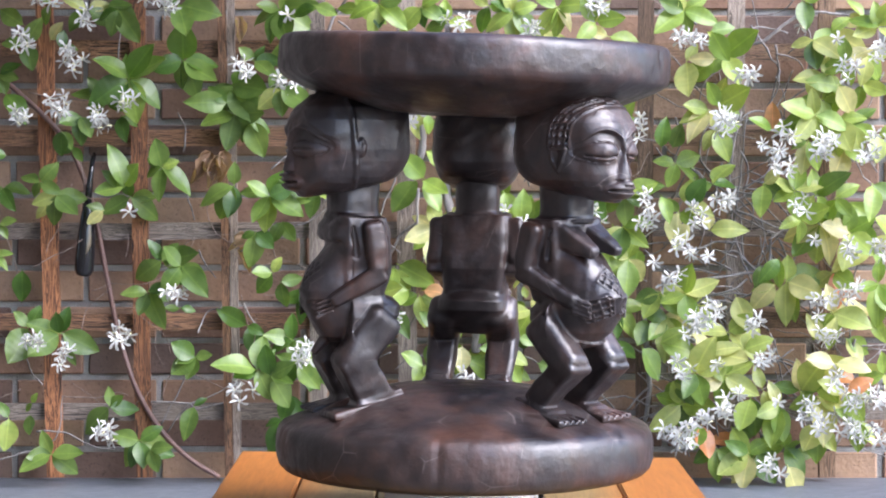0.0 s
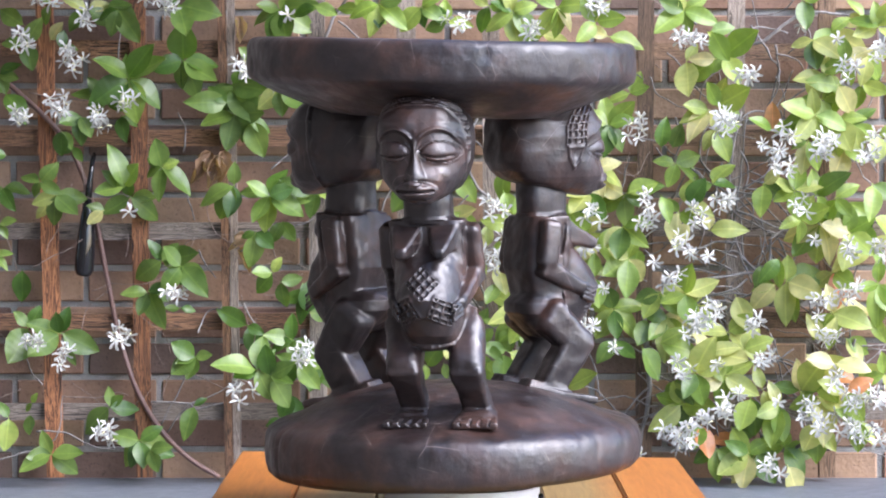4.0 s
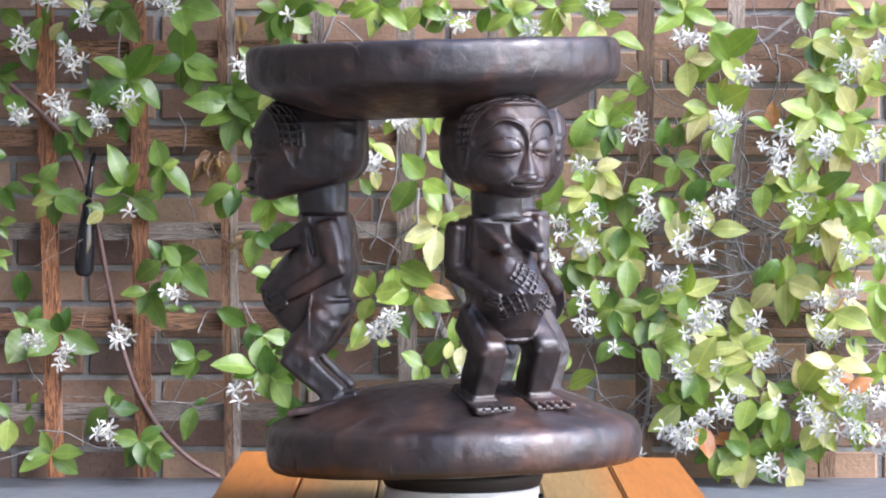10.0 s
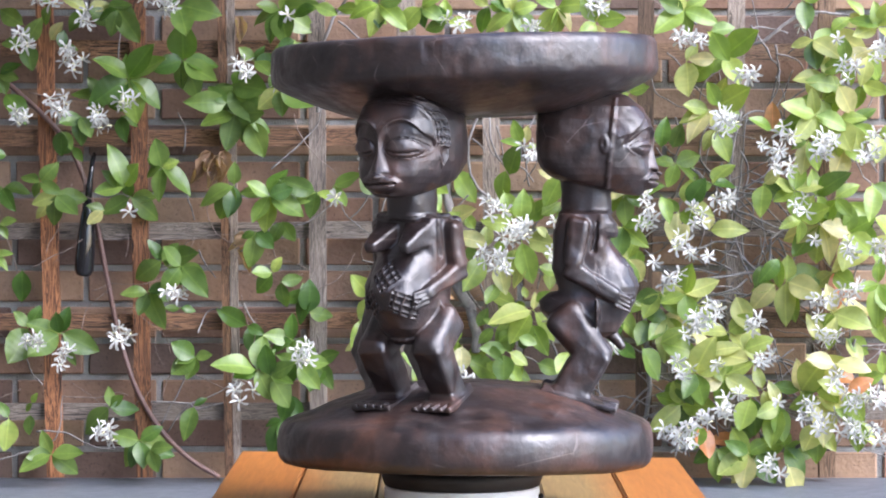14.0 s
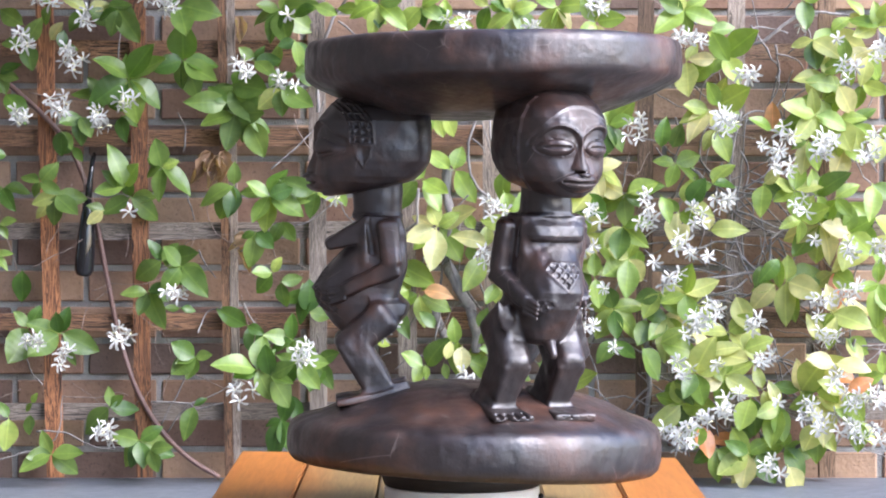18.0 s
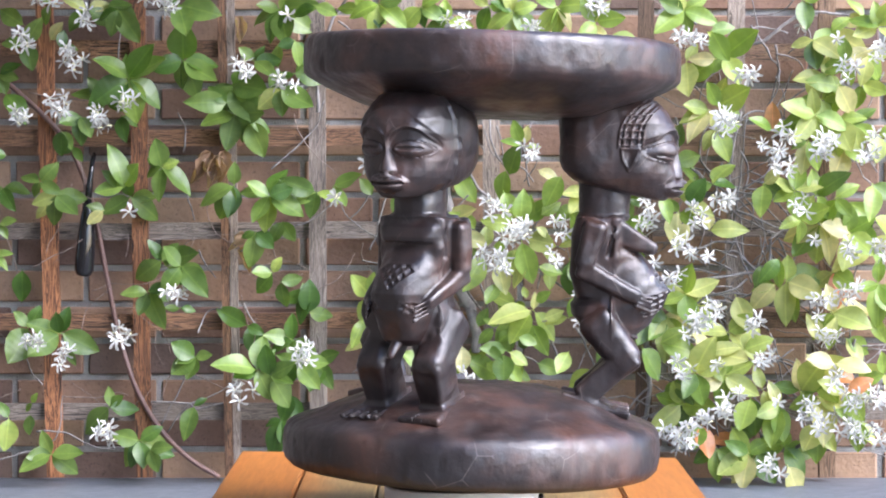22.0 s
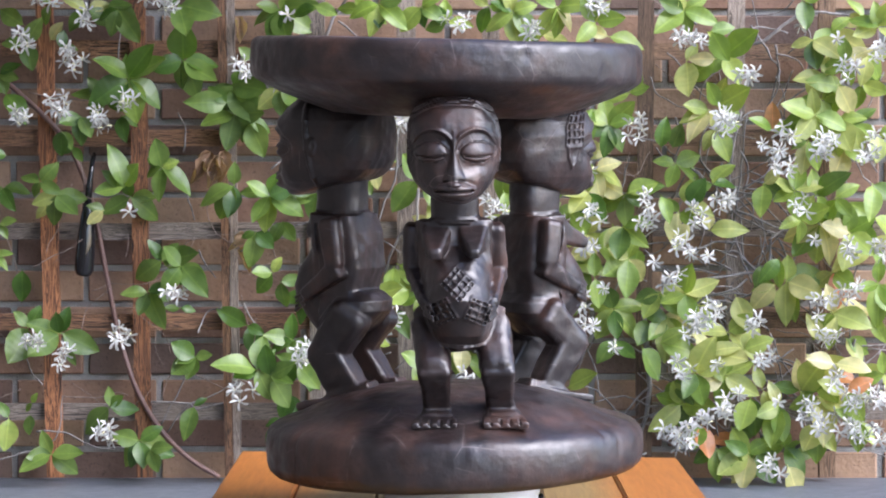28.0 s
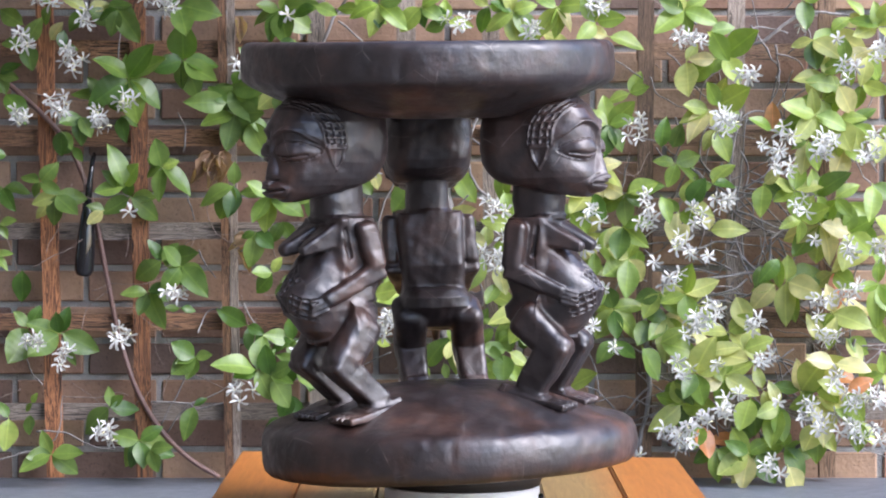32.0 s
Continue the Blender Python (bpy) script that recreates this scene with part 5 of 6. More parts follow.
sprig(vine, 22.6, 31.0, (-20, 4.9, GOLD), (20, 4.2, GOLD), (200, 4.0, LIME), (-80, 4.6, GOLD))
sprig(vine, 27.6, 26.8, (25, 5.5), (274, 4.8), (205, 4.9, LIME), (150, 5.5, GOLD), (-30, 3.1, DEEP))
sprig(vine, 21.6, 27.4, (95, 4.6, LIME), (230, 4.2, GOLD), (-60, 4.6, DEEP), (180, 4.0, GOLD))
sprig(vine, 33.1, 26.9, (-70, 4.2, LIME))
sprig(vine, 21.6, 20.5, (60, 4.2, GOLD), (-30, 4.2, GOLD), (200, 4.6, GOLD), (130, 4.6, LIME), (-70, 3.7, GOLD))
sprig(vine, 19.8, 25.1, (210, 3.7, LIME), (-20, 3.7, DEEP), (80, 3.1, LIME))
sprig(vine, 27.1, 21.9, (14, 4.0, LIME), (-40, 4.6, LIME), (-100, 5.1), (230, 4.2, GOLD))
sprig(vine, 25.8, 21.9, (-96, 5.5, LIME), (-60, 4.9, GOLD))
sprig(vine, 28.1, 16.6, (214, 4.6, LIME), (-52, 4.6, GOLD), (264, 5.7, LIME), (150, 3.7, GOLD), (70, 4.0, LIME))
sprig(vine, 29.9, 18.2, (100, 3.7), (-100, 3.7, LIME))
sprig(vine, 18.9, 16.4, (-18, 5.5, LIME), (-60, 5.5), (-86, 6.0, DEEP), (30, 4.6, GOLD))
sprig(vine, 22.6, 13.6, (-80, 4.6, LIME), (90, 3.7, LIME))
sprig(vine, 25.8, 8.5, (242, 5.3, LIME), (-44, 6.2, LIME), (10, 5.1, LIME), (110, 4.0), (-84, 4.6, DEEP), (170, 3.7, LIME))
sprig(vine, 25.8, 3.5, (230, 4.0), (-40, 4.4, DEEP))
sprig(vine, 30.1, 2.6, (-62, 5.7))
sprig(vine, 31.3, 6.8, (-110, 4.2))
sprig(vine, 18.4, -4.5, (30, 5.1, LIME))
sprig(vine, 18.4, 7.2, (60, 4.0, LIME), (200, 3.7, GOLD))
sprig(vine, 18.4, 1.7, (240, 3.7, LIME))
sprig(vine, 36.8, 56.5, (214, 5.5, LIME), (-18, 5.7, LIME), (-70, 4.2), (110, 2.7, GOLD), (30, 3.7, LIME), (160, 4.2))
sprig(vine, 41.1, 53.2, (10, 3.8), (-58, 5.1, LIME))
sprig(vine, 43.8, 49.4, (40, 5.9, LIME), (-66, 4.8, LIME), (220, 4.2), (130, 4.6, LIME))
sprig(vine, 42.0, 48.8, (216, 5.5, LIME), (180, 4.0, GOLD))
sprig(vine, 37.4, 48.4, (-88, 5.5, GOLD), (60, 3.1, GOLD))
sprig(vine, 42.7, 41.3, (120, 4.2, LIME), (30, 5.5, LIME), (80, 4.2, GOLD), (-20, 4.0, LIME))
sprig(vine, 41.1, 40.6, (200, 4.8, GOLD), (230, 5.1, GOLD), (170, 4.0, LIME), (-60, 3.7, GOLD))
sprig(vine, 42.0, 37.6, (-62, 5.1, LIME), (-120, 3.7, GOLD), (10, 4.0, LIME))
sprig(vine, 51.2, 37.3, (150, 4.2, LIME), (8, 3.8, LIME), (88, 4.2, RUST))
sprig(vine, 35.4, 34.5, (70, 3.7))
sprig(vine, 35.9, 32.0, (-108, 3.8, LIME), (-30, 5.5), (170, 3.3, LIME), (20, 4.0, LIME))
sprig(vine, 41.6, 28.7, (50, 4.9, LIME), (0, 3.7, DEEP), (200, 3.7))
sprig(vine, 27.9, 27.2, (20, 4.9, LIME))
sprig(vine, 37.4, 25.4, (84, 3.8, LIME), (56, 4.6, DEEP), (-20, 4.0, GOLD))
sprig(vine, 36.5, 24.1, (262, 6.0, GOLD), (130, 2.7, LIME), (-30, 3.3, LIME))
sprig(vine, 41.1, 21.3, (5, 5.5, GOLD), (100, 3.3, GOLD))
blossom(vine, (22.4, 56.9, 3), (21.5, 57.5, 1), (29.0, 37.3, 2), (29.7, 39.4, 1), (21.1, 32.0, 2), (22.4, 24.0, 2), (30.8, 26.0, 2), (30.4, 23.0, 2))
blossom(vine, (21.5, 18.9, 2), (20.6, 10.1, 2), (21.1, 6.9, 2), (23.9, 12.1, 1), (25.6, 2.6, 1), (32.0, 16.3, 1), (34.8, 13.7, 2), (36.5, 52.4, 2))
blossom(vine, (38.5, 51.3, 2), (46.8, 46.0, 3), (43.4, 39.4, 3), (42.6, 38.2, 2), (38.8, 24.1, 2), (38.4, 22.5, 1), (43.7, 25.4, 3), (41.7, 26.5, 1))
blossom(vine, (36.5, 19.2, 2), (37.9, 17.6, 1), (40.6, 17.4, 1), (29.5, -14.5, 1))


vine = star_jasmine("upper_right")
stem(vine, 3.2, (39.3, 53.1), (45.8, 51.7), (50.4, 52.0), (55.0, 55.5), (59.6, 56.6), (64.2, 55.9))
stem(vine, 1.8, (52.2, 51.3), (52.8, 46.7), (51.8, 41.2), (53.1, 37.0))
stem(vine, 1.8, (45.8, 51.7), (49.4, 54.1), (54.1, 53.1))
stem(vine, 1.4, (55.9, 57.7), (57.7, 53.1), (58.7, 46.7), (55.9, 44.8))
stem(vine, 1.4, (52.2, 49.9), (55.9, 48.5), (57.7, 44.8))
stem(vine, 1.8, (43.9, 20.0), (45.8, 23.6), (46.7, 31.0), (47.6, 40.2))
stem(vine, 1.4, (47.6, 31.0), (53.1, 28.2), (57.7, 23.6), (62.3, 20.0))
stem(vine, 1.4, (49.9, 23.6), (50.4, 19.0), (48.5, 13.5))
stem(vine, 1.4, (55.0, 22.3), (51.3, 18.1), (49.4, 15.3))
stem(vine, 1.4, (41.1, 31.0), (44.8, 24.6), (49.4, 21.8), (55.0, 18.1))
stem(vine, 0.9, (67.9, 23.6), (67.0, 20.0), (69.7, 19.0))
stem(vine, 1.8, (46.7, 40.2), (44.8, 31.0), (45.8, 20.0), (48.5, 12.6))
sprig(vine, 55.6, 58.2, (-82, 4.6), (20, 3.7, LIME))
sprig(vine, 57.6, 51.9, (15, 4.2, LIME), (-30, 4.6, GOLD), (-80, 4.6), (200, 3.3, GOLD))
sprig(vine, 60.7, 53.2, (-26, 7.0, GOLD), (40, 3.7, LIME))
sprig(vine, 62.9, 48.4, (100, 3.7), (-80, 3.7, LIME), (30, 4.6, GOLD), (200, 4.0, LIME))
sprig(vine, 67.9, 53.9, (160, 4.6, LIME), (60, 4.6, LIME), (200, 4.2, GOLD), (100, 3.7, LIME), (-40, 3.7, GOLD))
sprig(vine, 66.6, 55.8, (130, 3.7, LIME), (200, 3.7, GOLD))
sprig(vine, 66.6, 49.4, (-100, 4.6, GOLD), (-50, 4.6, LIME), (10, 4.0, GOLD))
sprig(vine, 59.8, 46.1, (184, 4.9, GOLD), (40, 4.2, LIME), (-40, 4.0, LIME), (90, 3.3, GOLD))
sprig(vine, 61.8, 44.6, (-60, 5.1, GOLD), (170, 4.6, LIME), (-100, 4.6, LIME))
sprig(vine, 66.1, 44.8, (-100, 3.7, LIME), (30, 4.0, LIME), (-20, 4.2, LIME))
sprig(vine, 59.2, 42.4, (200, 4.0, LIME), (20, 4.6, LIME), (-80, 4.0, LIME), (120, 4.0, GOLD))
sprig(vine, 58.1, 39.8, (160, 5.5, LIME), (200, 5.5, LIME), (-20, 5.5, LIME), (-80, 4.6, LIME), (230, 5.5, GOLD), (100, 3.7, GOLD))
sprig(vine, 62.0, 38.9, (-30, 5.5, LIME), (10, 4.2, LIME), (-70, 5.1, GOLD), (-100, 6.4, LIME))
sprig(vine, 64.5, 38.2, (40, 4.6), (-30, 4.9, LIME), (-80, 4.6, GOLD))
sprig(vine, 56.7, 35.6, (-100, 5.1, GOLD), (-70, 4.6, LIME), (200, 2.7))
sprig(vine, 63.3, 34.7, (-110, 5.5, GOLD), (-40, 3.7, LIME))
sprig(vine, 67.9, 36.5, (20, 3.7, LIME), (-100, 4.0, GOLD))
sprig(vine, 49.7, 28.7, (-100, 4.6, LIME), (-28, 4.6), (40, 3.3, GOLD))
sprig(vine, 54.8, 27.7, (14, 5.5, GOLD), (82, 4.6, LIME), (-80, 4.6, LIME), (210, 3.7, LIME), (160, 3.7, GOLD))
sprig(vine, 58.3, 26.9, (-64, 4.2, LIME), (40, 5.5), (100, 4.0, LIME))
sprig(vine, 61.1, 26.5, (34, 4.2, LIME), (-50, 3.7, LIME))
sprig(vine, 55.6, 23.2, (-86, 4.0, LIME), (20, 4.6, LIME), (60, 4.0, GOLD), (200, 3.3, LIME))
sprig(vine, 59.2, 22.3, (204, 6.0, GOLD), (232, 7.0), (-94, 5.9, LIME), (-70, 7.3, GOLD), (20, 5.1, LIME), (60, 4.2, LIME), (130, 3.7, GOLD))
sprig(vine, 63.8, 20.8, (-42, 4.9, LIME), (-100, 5.9, GOLD), (30, 4.6, LIME), (160, 4.6, GOLD), (90, 4.2, LIME))
sprig(vine, 67.7, 18.0, (200, 6.2, GOLD), (-50, 3.7, LIME), (30, 3.7, GOLD), (110, 4.6, LIME))
sprig(vine, 67.0, 28.7, (264, 5.1, LIME), (-30, 4.6))
sprig(vine, 68.4, 23.2, (-40, 4.6, LIME), (150, 4.6, LIME), (100, 3.7, GOLD), (230, 4.0, DEEP))
sprig(vine, 53.9, 12.9, (10, 6.0), (266, 7.3, GOLD), (280, 6.4, LIME), (90, 4.0, LIME), (-20, 5.5, GOLD))
sprig(vine, 52.4, 16.7, (-92, 4.6, LIME), (-130, 4.6, DEEP))
sprig(vine, 52.1, 12.5, (226, 5.3, GOLD), (200, 3.7, LIME))
sprig(vine, 45.7, 10.5, (-68, 5.5, GOLD))
sprig(vine, 61.5, 14.4, (-82, 5.5, RUST), (-40, 3.7, LIME), (220, 4.0, GOLD))
sprig(vine, 61.1, 7.9, (2, 7.7, GOLD), (-20, 6.0, GOLD), (230, 5.1, LIME), (-90, 5.5, LIME), (100, 4.2, GOLD))
sprig(vine, 68.4, 12.7, (-90, 6.4, LIME), (-60, 5.5, LIME), (200, 4.0, LIME), (90, 4.0, LIME))
sprig(vine, 67.5, 7.2, (-60, 4.6, LIME), (30, 4.0, GOLD))
sprig(vine, 59.2, 3.5, (120, 4.6, GOLD), (60, 3.7, GOLD))
sprig(vine, 49.6, 15.5, (-100, 3.3))
blossom(vine, (55.4, 54.0, 1), (61.2, 52.0, 1), (68.0, 50.0, 3), (62.7, 47.1, 3), (59.0, 36.0, 4), (57.9, 34.5, 2), (65.7, 33.4, 3), (67.5, 36.0, 2))
blossom(vine, (51.6, 33.6, 2), (52.1, 31.6, 3), (49.3, 35.2, 1), (55.4, 25.0, 2), (63.4, 18.7, 2), (68.1, 18.3, 2), (57.8, 19.8, 1), (58.7, 10.1, 2))
blossom(vine, (58.3, 7.7, 1), (62.7, 11.4, 2), (64.5, 12.7, 1), (59.8, 4.8, 2), (52.5, 37.0, 2))


vine = star_jasmine("lower_right")
stem(vine, 3.2, (54.5, -15.1), (57.3, -12.8), (58.7, -10.0))
stem(vine, 2.3, (65.1, 3.4), (64.7, -1.3), (63.3, -7.7))
stem(vine, 1.4, (51.3, 4.3), (54.1, -1.3), (58.7, -7.7))
stem(vine, 0.9, (52.2, 3.4), (50.4, -2.2), (52.2, -4.9))
stem(vine, 1.4, (59.6, 1.5), (64.2, -2.2), (70.5, 2.4))
stem(vine, 2.3, (48.5, -15.1), (51.3, -11.4), (54.1, -7.7))
stem(vine, 1.4, (42.1, -9.5), (44.8, -11.4), (49.4, -9.5))
stem(vine, 1.4, (57.7, 3.4), (61.4, -0.3), (67.9, -5.9))
stem(vine, 1.8, (42.5, -17.8), (43.0, -13.2), (42.1, -5.9))
sprig(vine, 33.1, 11.2, (-40, 5.5, LIME), (-120, 4.6, LIME), (-10, 5.1, GOLD), (200, 3.7))
sprig(vine, 37.2, 10.9, (80, 4.8, LIME), (20, 5.5, GOLD), (200, 4.0, LIME), (-80, 4.6, LIME))
sprig(vine, 36.9, 8.6, (4, 6.0, GOLD), (-30, 5.5, LIME), (254, 7.0, GOLD), (60, 4.6, GOLD), (-90, 4.6, LIME))
sprig(vine, 34.5, 7.2, (264, 7.0, GOLD), (230, 4.6, LIME), (-60, 4.9, LIME), (170, 4.0))
sprig(vine, 44.6, 4.5, (170, 4.6, GOLD), (40, 4.6, LIME), (-40, 5.1, GOLD), (-120, 4.6, LIME))
sprig(vine, 33.2, 3.0, (-10, 5.9, LIME), (30, 4.6, LIME))
sprig(vine, 38.7, -1.6, (70, 5.7, GOLD), (-74, 5.1, LIME), (150, 4.2, LIME), (240, 4.0), (20, 4.6, GOLD))
sprig(vine, 40.9, 1.5, (-8, 6.0, GOLD), (20, 4.6, GOLD), (-60, 4.9, LIME), (120, 3.7, GOLD))
sprig(vine, 43.5, -2.3, (-30, 6.0, GOLD), (20, 5.1, LIME), (200, 4.6, GOLD), (-90, 5.1, LIME), (80, 4.0, LIME))
sprig(vine, 46.6, 2.1, (20, 4.6, LIME), (60, 4.2, GOLD), (200, 4.0, LIME))
sprig(vine, 36.3, -3.1, (248, 4.2, LIME), (-60, 4.0), (-90, 4.0, LIME))
sprig(vine, 36.9, -7.1, (162, 4.0, LIME), (-4, 5.1, LIME), (220, 6.2, GOLD), (-76, 4.6), (110, 3.7, LIME))
sprig(vine, 40.0, -10.4, (-80, 4.9, RUST), (-110, 3.7, LIME))
sprig(vine, 46.0, -12.6, (190, 4.2, RUST), (-70, 4.2, LIME))
sprig(vine, 45.0, -10.8, (-60, 4.8, LIME), (-20, 3.7))
sprig(vine, 42.4, -14.1, (-86, 4.9, LIME), (-30, 4.6, LIME), (210, 4.0, DEEP))
sprig(vine, 47.5, -14.8, (214, 5.7, GOLD), (-100, 5.5, GOLD), (30, 3.7, LIME), (150, 4.0, DEEP))
sprig(vine, 49.3, -14.4, (234, 6.4, GOLD), (30, 4.0, LIME), (-40, 4.2), (-100, 5.1, LIME))
sprig(vine, 47.8, -5.8, (-76, 6.4), (-110, 5.1, LIME))
sprig(vine, 52.4, -7.1, (260, 6.6, LIME), (276, 5.5, LIME), (200, 3.7, LIME), (110, 4.0, GOLD))
sprig(vine, 50.1, -4.7, (-70, 4.2, GOLD), (110, 3.7, GOLD))
sprig(vine, 53.7, -14.1, (-54, 5.7, DEEP), (-20, 4.6, LIME), (200, 4.0, LIME), (100, 3.7, LIME))
sprig(vine, 53.9, -16.8, (-70, 5.5, GOLD))
sprig(vine, 56.1, -4.9, (96, 4.6, GOLD), (170, 4.0, LIME), (60, 6.0, GOLD), (30, 4.0, LIME), (-60, 4.6, LIME))
sprig(vine, 58.9, -2.7, (108, 4.0, GOLD), (40, 5.1, GOLD), (-50, 4.6, LIME))
sprig(vine, 58.9, -5.8, (-82, 7.0, GOLD), (200, 4.6, LIME), (-30, 5.1, GOLD), (10, 4.6, GOLD))
sprig(vine, 59.2, -10.4, (-90, 5.7, LIME), (-58, 4.9, GOLD), (-120, 4.6, GOLD))
sprig(vine, 62.9, -4.7, (160, 4.6, GOLD), (-60, 4.9, LIME), (25, 4.6, RUST))
sprig(vine, 65.3, -3.4, (28, 4.9, GOLD), (160, 5.5, RUST), (-50, 3.7, LIME))
sprig(vine, 69.3, -2.0, (100, 3.7, LIME), (200, 4.0, LIME), (-60, 3.7, GOLD))
sprig(vine, 65.2, -9.5, (-90, 4.6, LIME), (150, 4.2, LIME), (-60, 4.2, LIME))
sprig(vine, 63.8, 3.5, (-60, 4.6, GOLD), (-30, 4.6, LIME))
sprig(vine, 49.1, -14.8, (-60, 5.5))
sprig(vine, 61.1, -0.1, (170, 4.6, GOLD), (-10, 5.5, GOLD))
blossom(vine, (39.7, 7.2, 3), (38.1, 5.4, 3), (41.4, 8.7, 2), (48.1, 6.8, 3), (35.6, 0.4, 1), (37.5, -1.4, 2), (49.3, 1.5, 3), (42.0, -0.1, 1))
blossom(vine, (45.6, -4.8, 1), (43.7, -6.7, 2), (42.3, -7.7, 2), (34.4, -11.4, 2), (37.2, -11.2, 3), (39.4, -9.4, 2), (36.6, -12.8, 2), (50.8, -16.5, 2))
blossom(vine, (52.1, -17.6, 1), (60.7, -1.9, 2), (56.1, -7.4, 3), (57.6, -9.2, 3), (63.6, -5.6, 3), (62.7, -8.1, 2), (64.5, -10.5, 2), (66.9, -5.4, 3))
blossom(vine, (68.7, -5.7, 2), (67.5, -11.4, 2), (65.6, -11.9, 1), (62.7, -10.1, 2), (52.0, -6.1, 1))


def twigs(vine, x0, x1, z0, z1, count, radius):
    """Bare tangled twigs, in centimetres on the trellis."""
    for _ in range(count):
        x, z, a = rng.uniform(x0, x1), rng.uniform(z0, z1), rng.uniform(0, 6.28)
        pts = [(x, z)]
        for _ in range(rng.randint(2, 4)):
            a += rng.uniform(-0.7, 0.7)
            step = rng.uniform(2.5, 5)
            x, z = x + step * math.cos(a), z + step * math.sin(a)
            pts.append((x, z))
        if min(q for _, q in pts) > -19.5:
            stem(vine, radius * rng.uniform(0.7, 1.3), *pts)


for ob in [o for o in scene.objects if o.name.startswith("star_jasmine")]:
    if abs(ob.location.x) < 0.1:
        twigs(ob, -16, 18, -5, 38, 14, 1.0)
    elif ob.location.x < -0.2:
        twigs(ob, ob.location.x * 100 - 16, ob.location.x * 100 + 12, -12, 45, 12, 0.7)
    if ob.location.x > 0.2:
        twigs(ob, ob.location.x * 100 - 20, ob.location.x * 100 + 18, -15 if ob.location.x > 0.5 else -10, 50 if ob.location.x > 0.5 else 30, 22, 1.3)

tangle = next(o for o in scene.objects if o.name.startswith("star_jasmine") and abs(o.location.x - PLACES["upper_right"]) < 0.01)
twigs(tangle, 38, 58, 8, 38, 34, 1.7)
twigs(tangle, 30, 72, 28, 56, 28, 1.4)
low = next(o for o in scene.objects if o.name.startswith("star_jasmine") and abs(o.location.x - PLACES["lower_right"]) < 0.01)
twigs(low, 45, 74, -12, 14, 38, 1.5)
twigs(low, 30, 45, -14, 0, 20, 1.4)

def dry_leaf_mesh(seed):
    """A withered leaf: rolled at the edges, creased and torn."""
    r = random.Random(seed)
    bm = bmesh.new()
    rows, n = [], 14
    for i in range(n + 1):
        t = i / n
        half = 0.25 * math.sin(math.pi * min(1, t ** 0.8)) ** 0.7 * r.uniform(0.78, 1.1) + 0.004
        roll = 1.2 + 1.1 * t + 0.3 * math.sin(5 * t + seed)
        row = []
        for c in range(-4, 5):
            a = c / 4 * roll
            q = half / roll * 1.5
            fold = 0.022 * math.sin(7 * c + 9 * t + seed) + 0.03 * math.sin(11 * t + 2 * c)
            row.append(bm.verts.new((t + 0.02 * math.sin(3 * c + seed), q * math.sin(a) + fold * 0.5, q * (1 - math.cos(a)) + fold - 0.25 * (t - 0.3) ** 2)))
        rows.append(row)
    for a, b in zip(rows, rows[1:]):
        for c in range(8):
            bm.faces.new((a[c], b[c], b[c + 1], a[c + 1]))
    return mesh_of("dry_leaf", bm, DRY, True)


WITHERED = [dry_leaf_mesh(k) for k in range(5)]
# dry leaves caught in the trellis
for x, z, angle, length in ((-0.3845, 0.3332, 255, 0.0551), (-0.3964, 0.3397, 240, 0.0606), (-0.4028, 0.3286, 280, 0.0459), (-0.3413, 0.2074, 230, 0.0386), (-0.3505, 0.1817, -60, 0.0422), (-0.3523, 0.5582, -80, 0.0422), (-0.3753, 0.3397, -95, 0.0533)):
    way = Vector((math.cos(radians(angle)), -0.25, math.sin(radians(angle)))).normalized()
    up = Vector((0.3, -0.9, 0.2))
    up = (up - way * up.dot(way)).normalized()
    d = new("dry_leaf", rng.choice(WITHERED))
    d.matrix_basis = Matrix.Translation((x, WALL_Y - 0.08, z)) @ Matrix((way, up.cross(way), up)).transposed().to_4x4() @ Matrix.Diagonal((length, length, length * 1.8, 1))
    tagged(d, "curled dry brown leaf caught in the trellis", "leaf", group="dry leaves")

# ---- bricks of the wall ----
JOINT_Z, JOINT_X = -0.0345, -0.6087


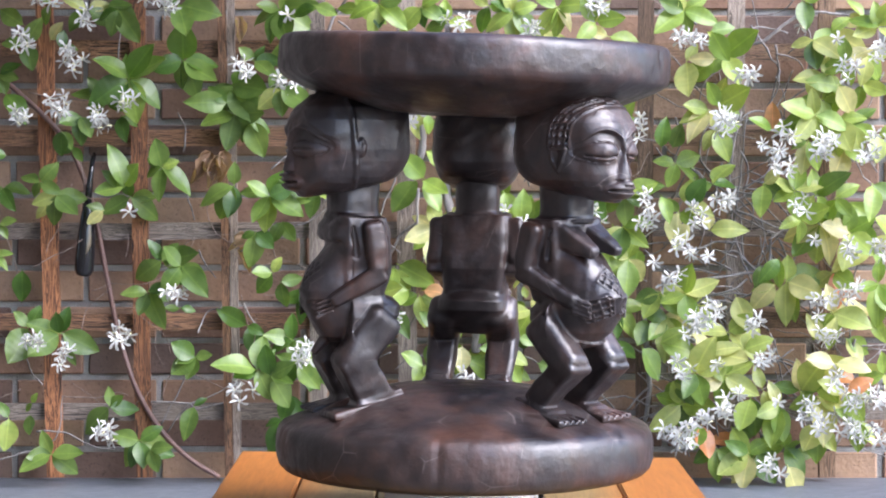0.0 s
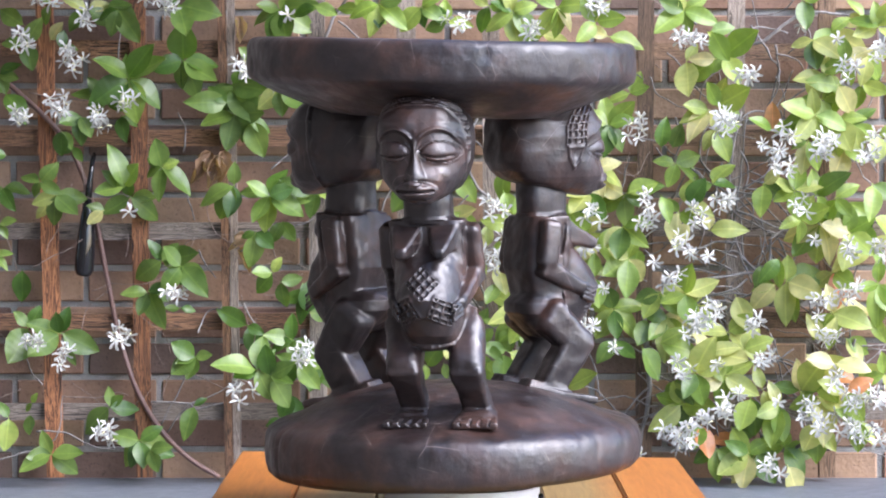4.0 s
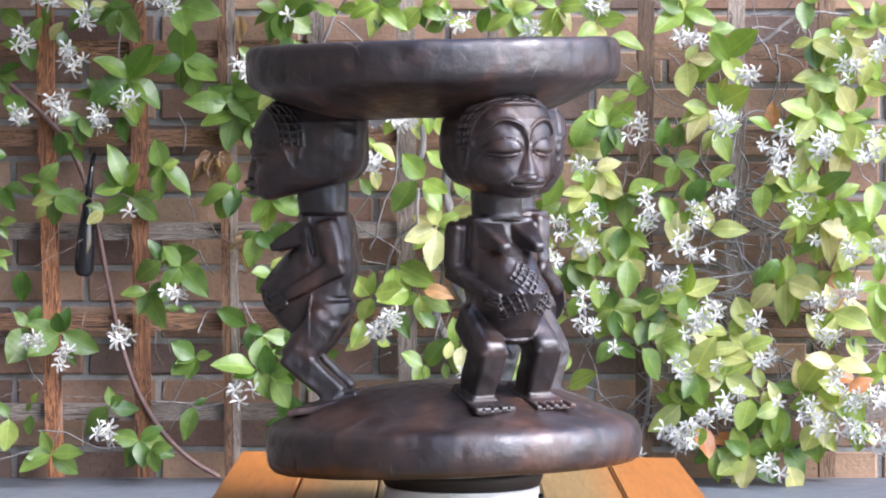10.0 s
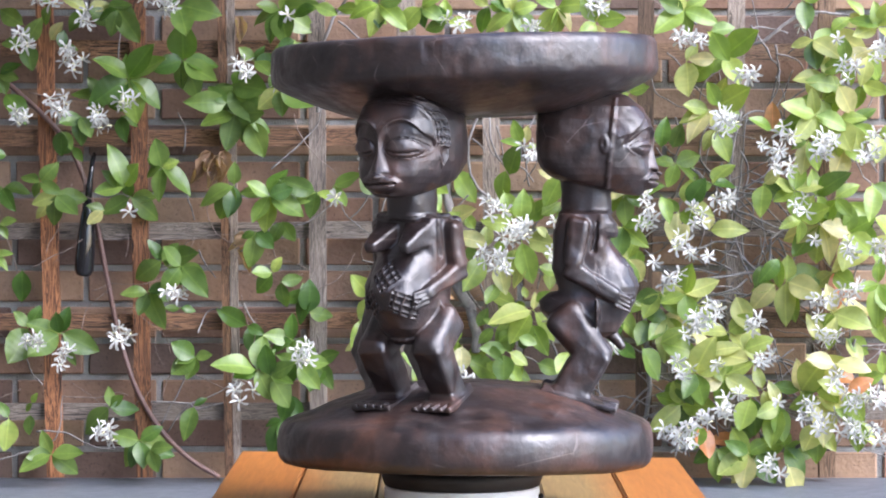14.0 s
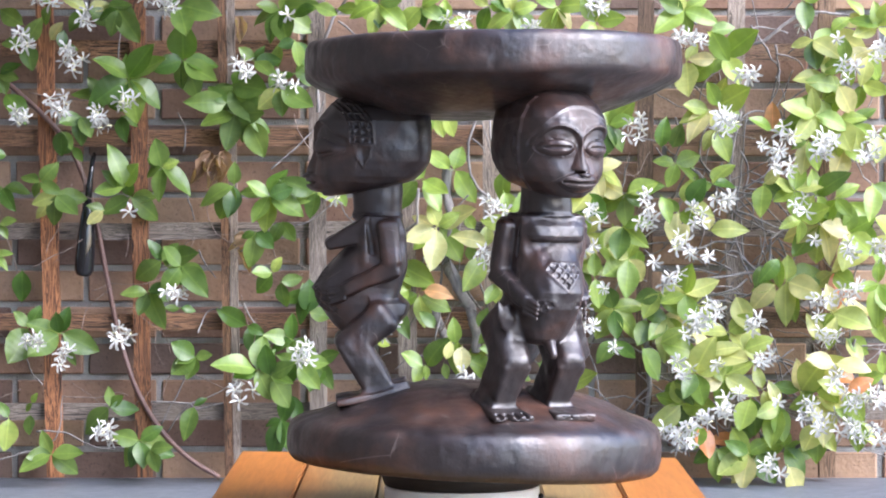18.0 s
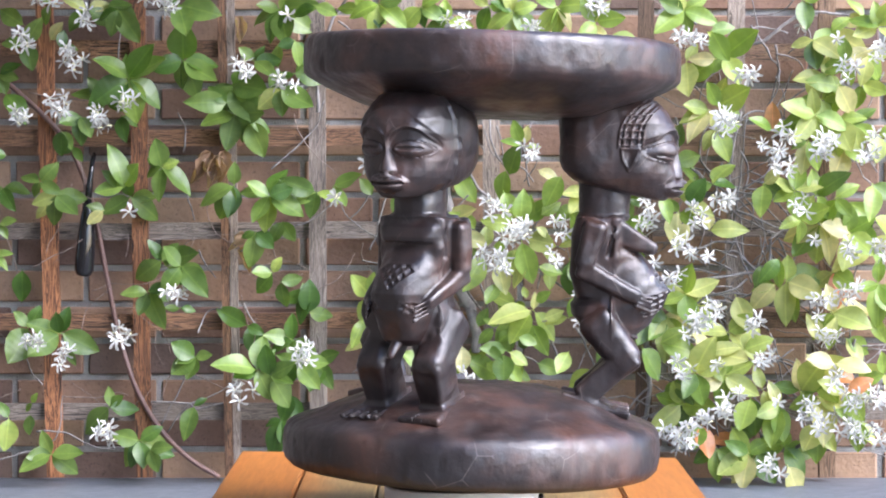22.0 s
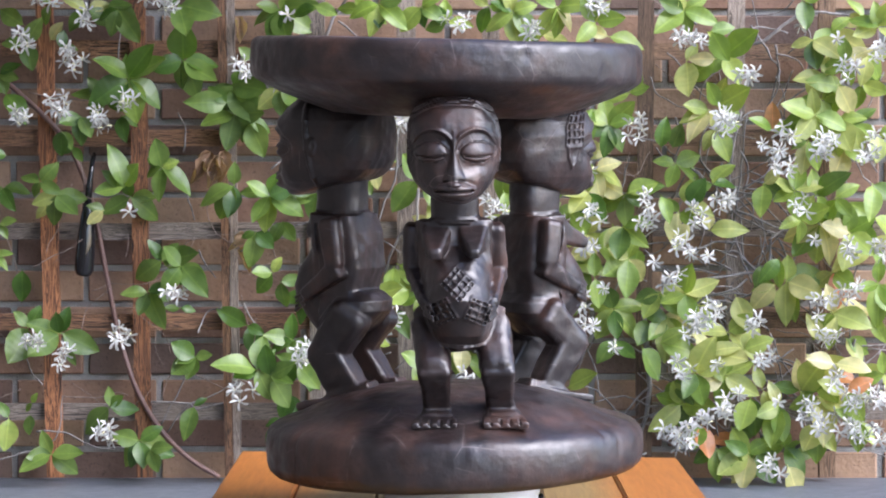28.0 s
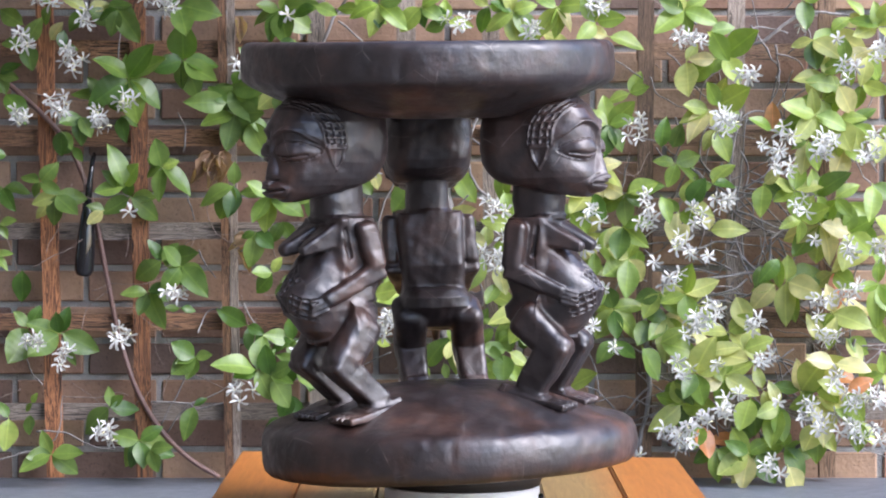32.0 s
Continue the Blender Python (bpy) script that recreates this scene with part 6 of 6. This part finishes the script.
def brick_mesh(seed):
    r = random.Random(seed)
    bm = box((PITCH - 0.0098 + r.uniform(-0.001, 0.001), 0.022, COURSE - 0.0098 + r.uniform(-0.001, 0.0006)))
    bmesh.ops.bevel(bm, geom=bm.edges[:], offset=0.0022, segments=1, affect="EDGES")
    for v in bm.verts:
        v.co += Vector((r.uniform(-1, 1), 0.4 * r.uniform(-1, 1), r.uniform(-1, 1))) * 0.0007
    return mesh_of("brick", bm, BRICK)


BRICKS = [brick_mesh(k) for k in range(6)]
far_verts, far_faces = [], []
for row in range(-3, 41):
    for col in range(-12, 17):
        x = JOINT_X + PITCH * (col + (0.5 if row % 2 == 0 else 0.0))
        z = JOINT_Z + COURSE * (row + 0.5)
        near = abs(x) < 0.95 and z < 0.66
        if near and z > LEDGE_Z + 0.005:
            put("brick", rng.choice(BRICKS), wall, Matrix.Translation((x + rng.uniform(-0.001, 0.001), WALL_Y + 0.0105 + rng.uniform(-0.0012, 0.0012), z)))
        elif not near and abs(x) < 3.0 and z < 2.4 and z > LEDGE_Z + 0.005:
            n = len(far_verts)
            far_verts += [(x + sx * (PITCH / 2 - 0.005), WALL_Y + 0.0105 + sy * 0.011, z + sz * (COURSE / 2 - 0.005)) for sx in (-1, 1) for sy in (-1, 1) for sz in (-1, 1)]
            far_faces += [tuple(n + q for q in f) for f in ((0, 1, 3, 2), (4, 6, 7, 5), (0, 4, 5, 1), (2, 3, 7, 6), (0, 2, 6, 4), (1, 5, 7, 3))]
far = bpy.data.meshes.new("bricks")
far.from_pydata(far_verts, [], far_faces)
far.materials.append(BRICK)
rest = new("bricks", far)
rest.parent = wall
rest["kind"] = "stuff"


# ---- what moves: the stool turns with the top plate, once in 24.7 seconds, clockwise from above ----
def motions():
    turn = 360 / 24.69
    times = [0.5 * k for k in range(65)]
    angle = [1.5 - turn * t + 1.0 * min(1, max(0, (t - 28) / 2.5)) for t in times]
    foot = Matrix.Translation((0, 0, -570 * U))
    lean = foot @ Matrix.Rotation(radians(1.3), 4, (math.cos(radians(25)), math.sin(radians(25)), 0)) @ foot.inverted()
    walk(stool, [(t, pose(0, 0, HORIZON, 0, 0, a) @ lean) for t, a in zip(times, angle)])
    walk(plate, [(t, pose(0, 0, 0, 0, 0, a)) for t, a in zip(times, angle)])


motions()
